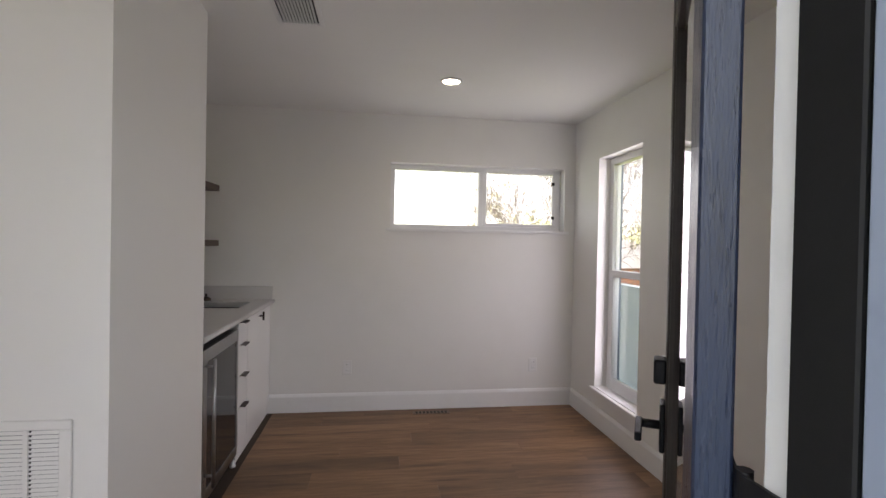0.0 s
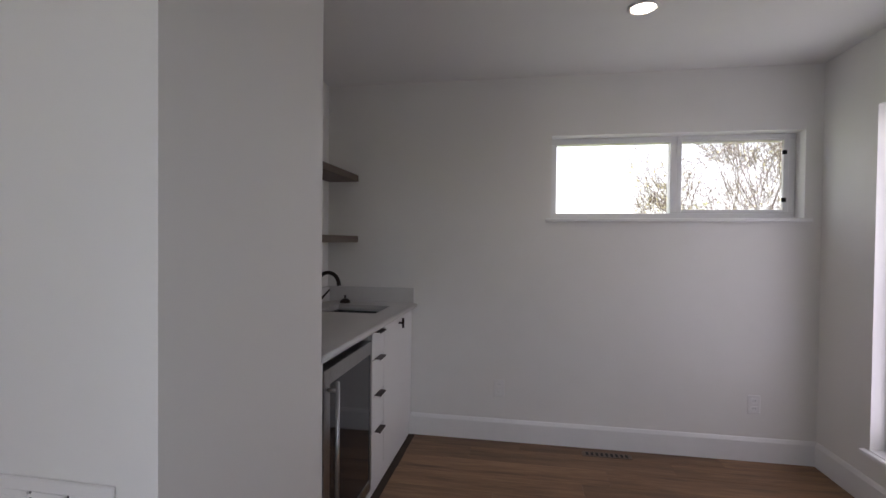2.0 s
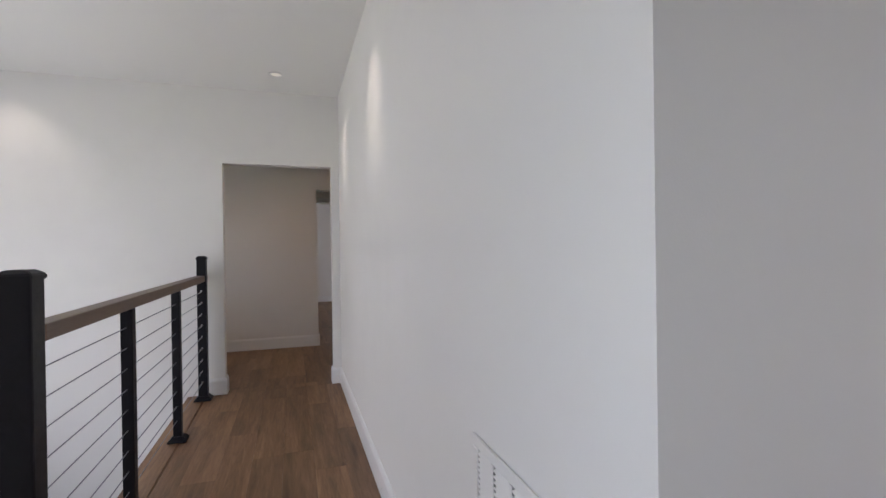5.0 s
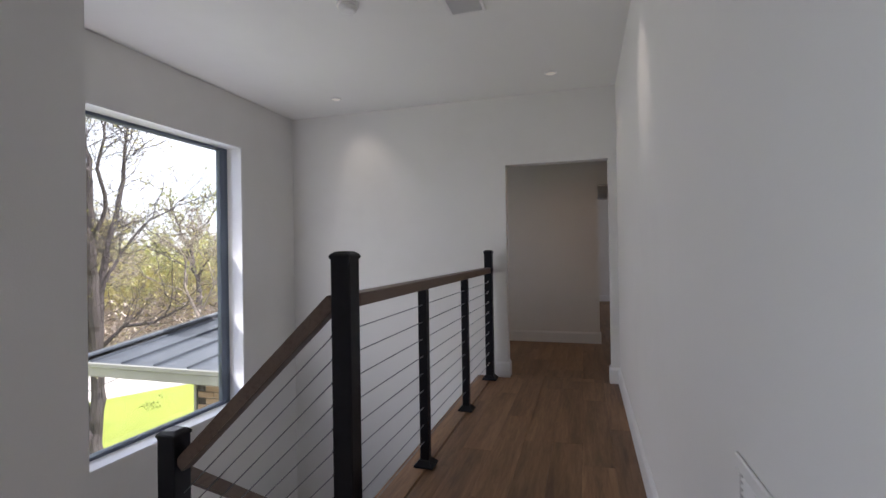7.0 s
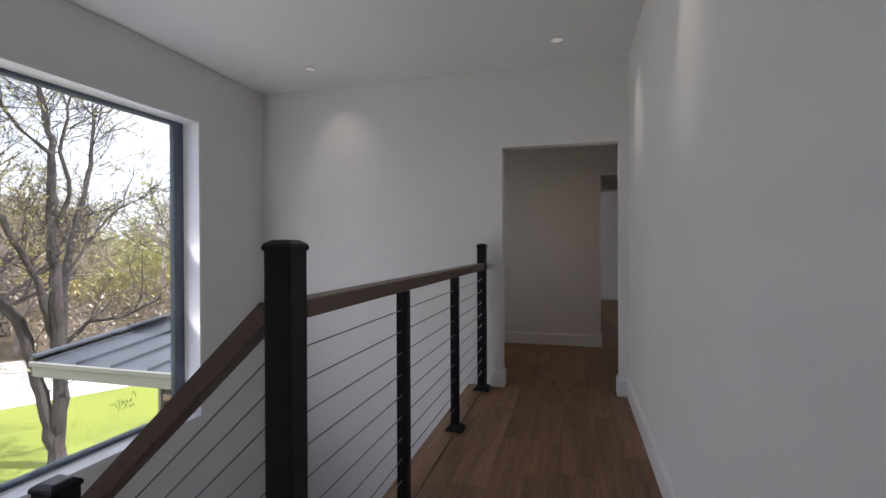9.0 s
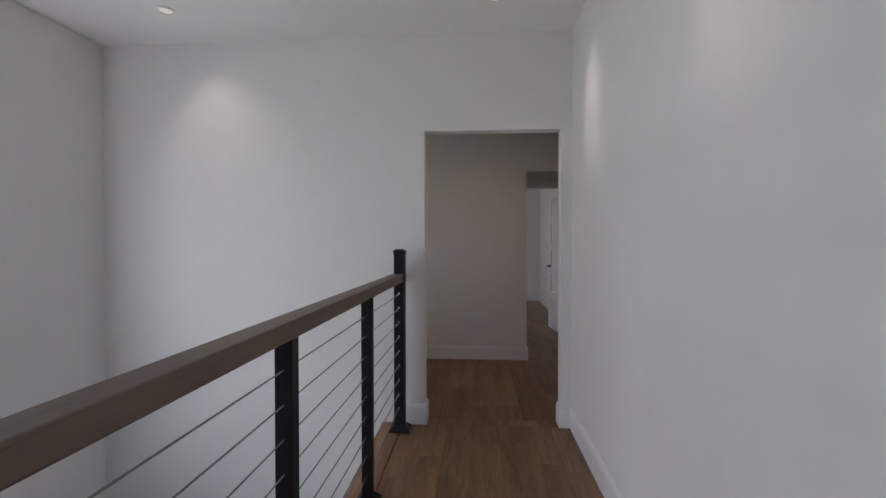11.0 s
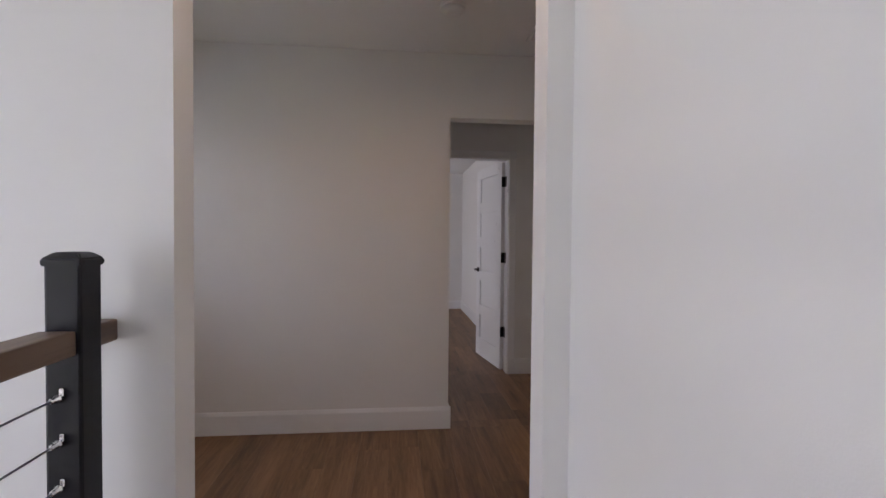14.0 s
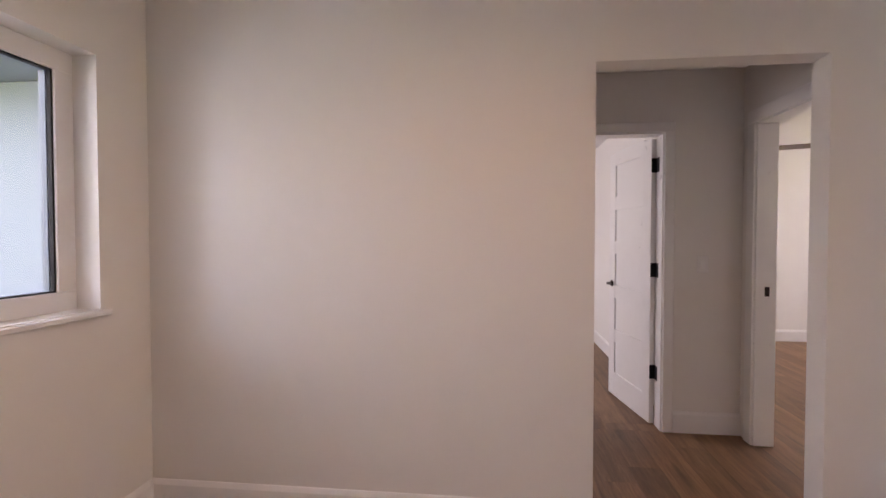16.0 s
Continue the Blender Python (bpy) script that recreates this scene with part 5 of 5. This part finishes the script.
def lawn_tree(base, right, label, seed):
    """A tree whose main stems follow given bends; the finer limbs fork from them."""
    rng = random.Random(seed)
    verts, faces, leaves, lfaces = [], [], [], []
    right = Vector(right).normalized()
    away = Vector((-right.y, right.x, 0))

    def skin(pts, r0, r1, sides):
        prev = None
        for k, p in enumerate(pts):
            d = (pts[min(k + 1, len(pts) - 1)] - pts[max(k - 1, 0)]).normalized()
            s = d.orthogonal().normalized()
            u = d.cross(s)
            rr = (r0 + (r1 - r0) * k / (len(pts) - 1)) * rng.uniform(0.9, 1.1)
            i0 = len(verts)
            verts.extend(tuple(p + (s * math.cos(2 * math.pi * j / sides) + u * math.sin(2 * math.pi * j / sides)) * rr) for j in range(sides))
            if prev is not None:
                faces.extend((prev + j, prev + (j + 1) % sides, i0 + (j + 1) % sides, i0 + j) for j in range(sides))
            prev = i0

    def twig(p, d, length, r, level):
        pts = [p]
        for k in range(4):
            d = (d + Vector((rng.uniform(-1, 1), rng.uniform(-1, 1), rng.uniform(-0.7, 0.85))) * 0.30).normalized()
            p = p + d * length / 4
            pts.append(p)
        skin(pts, r, r * 0.55, 4 if level == 0 else 3)
        if level < 3:
            for _ in range(3 if level < 2 else 4):
                q = rng.choice(pts[1:])
                side = Vector((rng.uniform(-1, 1), rng.uniform(-1, 1), rng.uniform(-0.6, 0.8))).normalized()
                twig(q, (d + side * 0.95).normalized(), length * rng.uniform(0.45, 0.75), max(0.0028, r * 0.55), level + 1)
        elif rng.random() < 0.20:
            for _ in range(3):
                c = rng.choice(pts) + Vector((rng.gauss(0, 1), rng.gauss(0, 1), rng.gauss(0, 1))) * 0.03
                a = Vector((rng.uniform(-1, 1), rng.uniform(-1, 1), rng.uniform(-1, 1))).normalized() * rng.uniform(0.02, 0.045)
                b = a.orthogonal() * 0.45
                i = len(leaves)
                leaves.extend([tuple(c - a), tuple(c + b), tuple(c + a), tuple(c - b)])
                lfaces.append((i, i + 1, i + 2, i + 3))

    def stem(r0, r1, depth, twigs, bends):
        ctrl = []
        for k, (u, h) in enumerate(bends):
            ctrl.append(right * u + away * depth * k / (len(bends) - 1) + Vector((0, 0, h)))
        pts = [ctrl[0]]
        for a, b in zip(ctrl, ctrl[1:]):
            n = max(2, int((b - a).length / 0.22))
            for k in range(1, n + 1):
                pts.append(a.lerp(b, k / n) + Vector((rng.uniform(-1, 1), rng.uniform(-1, 1), 0)) * 0.025)
        skin(pts, r0, r1, 9)
        for k in range(int(twigs * 1.7)):
            q = rng.randint(max(1, int(len(pts) * 0.35)), len(pts) - 1)
            d = (pts[q] - pts[q - 1]).normalized()
            side = Vector((rng.uniform(-1, 1), rng.uniform(-1, 1), rng.uniform(-0.3, 0.6))).normalized()
            twig(pts[q], (d * 0.6 + side).normalized(), rng.uniform(0.7, 1.7), rng.uniform(0.008, 0.015), 0)

    stem(0.19, 0.15, 0.0, 0, ((0.0, -0.1), (-0.05, 0.55)))
    stem(0.13, 0.09, 0.3, 3, ((-0.07, 0.4), (-0.30, 1.7), (-0.60, 3.0), (-1.2, 3.9)))
    stem(0.09, 0.03, 0.8, 14, ((-1.15, 3.8), (-1.35, 4.5), (-1.7, 5.4), (-2.2, 6.6)))
    stem(0.06, 0.02, -0.8, 9, ((-1.2, 3.9), (-1.35, 5.2), (-1.65, 6.2)))
    stem(0.15, 0.10, -0.2, 4, ((-0.03, 0.4), (0.06, 1.6), (0.0, 3.3), (-0.05, 4.7)))
    stem(0.10, 0.025, 0.5, 20, ((-0.05, 4.6), (-0.08, 5.8), (-0.06, 6.6), (-0.2, 7.3), (-0.45, 8.6)))
    stem(0.09, 0.025, -1.0, 16, ((-0.02, 2.4), (-0.30, 3.9), (-0.65, 4.6), (-0.9, 5.5), (-1.2, 6.7)))
    stem(0.10, 0.025, 0.9, 18, ((0.04, 2.4), (0.12, 3.8), (0.30, 4.8), (0.52, 5.8), (0.72, 7.6)))
    stem(0.05, 0.02, -0.7, 9, ((0.0, 4.8), (0.22, 5.5), (0.08, 6.3), (0.26, 7.6)))
    stem(0.045, 0.015, -0.4, 10, ((-0.06, 6.3), (-0.5, 6.7), (-0.9, 7.3), (-1.6, 7.7)))
    stem(0.04, 0.010, 0.6, 10, ((0.08, 3.7), (0.5, 4.5), (0.95, 5.2), (1.6, 5.6)))
    stem(0.05, 0.012, -0.5, 10, ((0.05, 2.4), (0.5, 2.9), (1.1, 2.95), (1.9, 3.4)))
    o = thing("tree", base, label, "tree", "trees around the house")
    for nm, vs, fs, ma in (("trunk", verts, faces, BARK), ("crown", leaves, lfaces, BUDS)):
        me = bpy.data.meshes.new(nm)
        me.from_pydata(vs, [], fs)
        me.materials.append(ma)
        new(nm, me).parent = o
    return o


lawn_tree((-7.89, -8.76, GZ), (-0.81, 0.588, 0), "tall forked tree nearly bare in early spring", 3)
tree("tree", (-12.9, -19.6, GZ), 7.5, 53, 1, 1.0, 4, BUDS, "thick-trunked budding tree beside the drive", 0.05, 6, 0.26)
tree("tree", (-14.6, -20.6, GZ), 7.0, 57, 2, 1.0, 3, TWIGS, "bare brown tree beside the drive", 0.05, 6, 0.16, bark=HAZEBARK)
tree("tree", (-13.8, -11.6, GZ), 6.0, 19, 1, 0.95, 2, TWIGS, "bare brown tree beside the drive", 0.05, 6, 0.12, bark=HAZEBARK)
tree("tree", (-17.5, -10.6, GZ), 7.0, 20, 1, 1.0, 2, TWIGS, "bare brown tree beside the drive", 0.05, 6, 0.11, bark=HAZEBARK)
tree("tree", (-12.5, -24.0, GZ), 9.0, 23, 1, 1.0, 5, BUDS, "yellow-green tree across the drive", 0.10, 5, 0.22)
tree("tree", (-17.5, -26.0, GZ), 8.5, 29, 2, 1.0, 5, BUDS, "budding tree across the drive", 0.10, 5, 0.2)
tree("tree", (-24.5, -22.0, GZ), 9.0, 31, 1, 1.0, 6, GREENLEAF, "yellow-green tree across the drive", 0.11, 5, 0.22)
tree("tree", (-22.5, -15.5, GZ), 7.0, 41, 2, 1.05, 3, BUDS, "bare brown tree beside the drive", 0.07, 5, 0.14)
tree("tree", (-30.0, -15.5, GZ), 8.0, 43, 2, 1.05, 5, BUDS, "budding tree along the far drive", 0.09, 5, 0.16)
tree("tree", (6.4, 15.5, GZ), 9.2, 5, 2, 0.85, 0, TWIGS, "bare branching tree behind the house", 0.045, 6, 0.075, bark=HAZEBARK)
tree("tree", (7.6, 17.5, GZ), 9.0, 8, 2, 0.9, 1, BUDS, "bare tree with yellow-green buds behind the house", 0.05, 6, 0.07, bark=HAZEBARK)
tree("tree", (10.0, 13.5, GZ), 8.5, 13, 1, 1.0, 7, BUDS, "yellow-green tree beyond the balcony", 0.08, 5, 0.2)
tree("tree", (14.0, 19.5, GZ), 9.0, 17, 2, 1.0, 8, BUDS, "yellow-green tree beyond the fence", 0.09, 5, 0.2)


def woods(name, arc0, arc1, dist, count, low, high, size, material, label, seed):
    """Far woods: clumps of leaves and twigs in a wide belt."""
    rng = random.Random(seed)
    vs, fs = [], []
    for _ in range(count):
        a = radians(rng.uniform(arc0, arc1))
        r = dist * rng.uniform(1.0, 1.45)
        cx, cy = -2 + r * math.cos(a), r * math.sin(a)
        top = GZ + low + (high - low) * (0.5 + 0.5 * math.sin(a * 23 + math.sin(a * 61) * 1.5)) * rng.uniform(0.75, 1.0)
        z = GZ + (top - GZ) * rng.random() ** 0.75
        for _k in range(14):
            c = Vector((cx, cy, z)) + Vector((rng.gauss(0, 1), rng.gauss(0, 1), rng.gauss(0, 0.8))) * 0.7
            u = Vector((rng.uniform(-1, 1), rng.uniform(-1, 1), rng.uniform(-1, 1))).normalized() * size * rng.uniform(0.5, 1.3)
            w = u.orthogonal() * rng.uniform(0.3, 0.8)
            i = len(vs)
            vs.extend([tuple(c - u), tuple(c + w), tuple(c + u), tuple(c - w)])
            fs.append((i, i + 1, i + 2, i + 3))
    me = bpy.data.meshes.new(name)
    me.from_pydata(vs, [], fs)
    me.materials.append(material)
    tagged(new(name, me), label, "woods", "", "stuff")


woods("woods", 195, 300, 42, 3600, 3.8, 6.6, 0.28, GREENLEAF, "far belt of yellow-green spring woods", 2)
woods("woods", 195, 300, 34, 2600, 2.6, 5.6, 0.20, BUDS, "far belt of budding yellow-green scrub", 4)
woods("woods", 200, 275, 25, 900, 0.9, 2.6, 0.13, TWIGS, "low bare scrub across the drive", 12)
woods("woods", 20, 76, 40, 2400, 3.6, 7.0, 0.28, GREENLEAF, "far belt of green woods behind the house", 6)
woods("woods", 20, 76, 33, 1500, 2.6, 5.6, 0.20, TWIGS, "far belt of bare scrub behind the house", 9)

# ---- floor planks ----
plank_me = mesh_of("plank", boxes((0, 0, -1, 1, 1, 0)), PLANK)
PW, PL, GAP = 0.182, 1.22, 0.0009
prng = random.Random(7)
for fname, (base, rects) in FLOORS.items():
    for x0, y0, x1, y1 in rects:
        for r in range(math.floor(y0 / PW), math.ceil(y1 / PW)):
            ya, yb = max(y0, r * PW), min(y1, (r + 1) * PW)
            if yb - ya < 0.004:
                continue
            xs = x0 - random.Random(r * 31 + 5).uniform(0.0, PL)
            while xs < x1:
                xa, xb = max(x0, xs), min(x1, xs + PL)
                xs += PL
                if xb - xa < 0.006:
                    continue
                o = new("plank", plank_me)
                o.parent = base
                o.matrix_basis = Matrix.LocRotScale((xa + GAP / 2, ya + GAP / 2, 0.0), None, (xb - xa - GAP, yb - ya - GAP, 0.012))
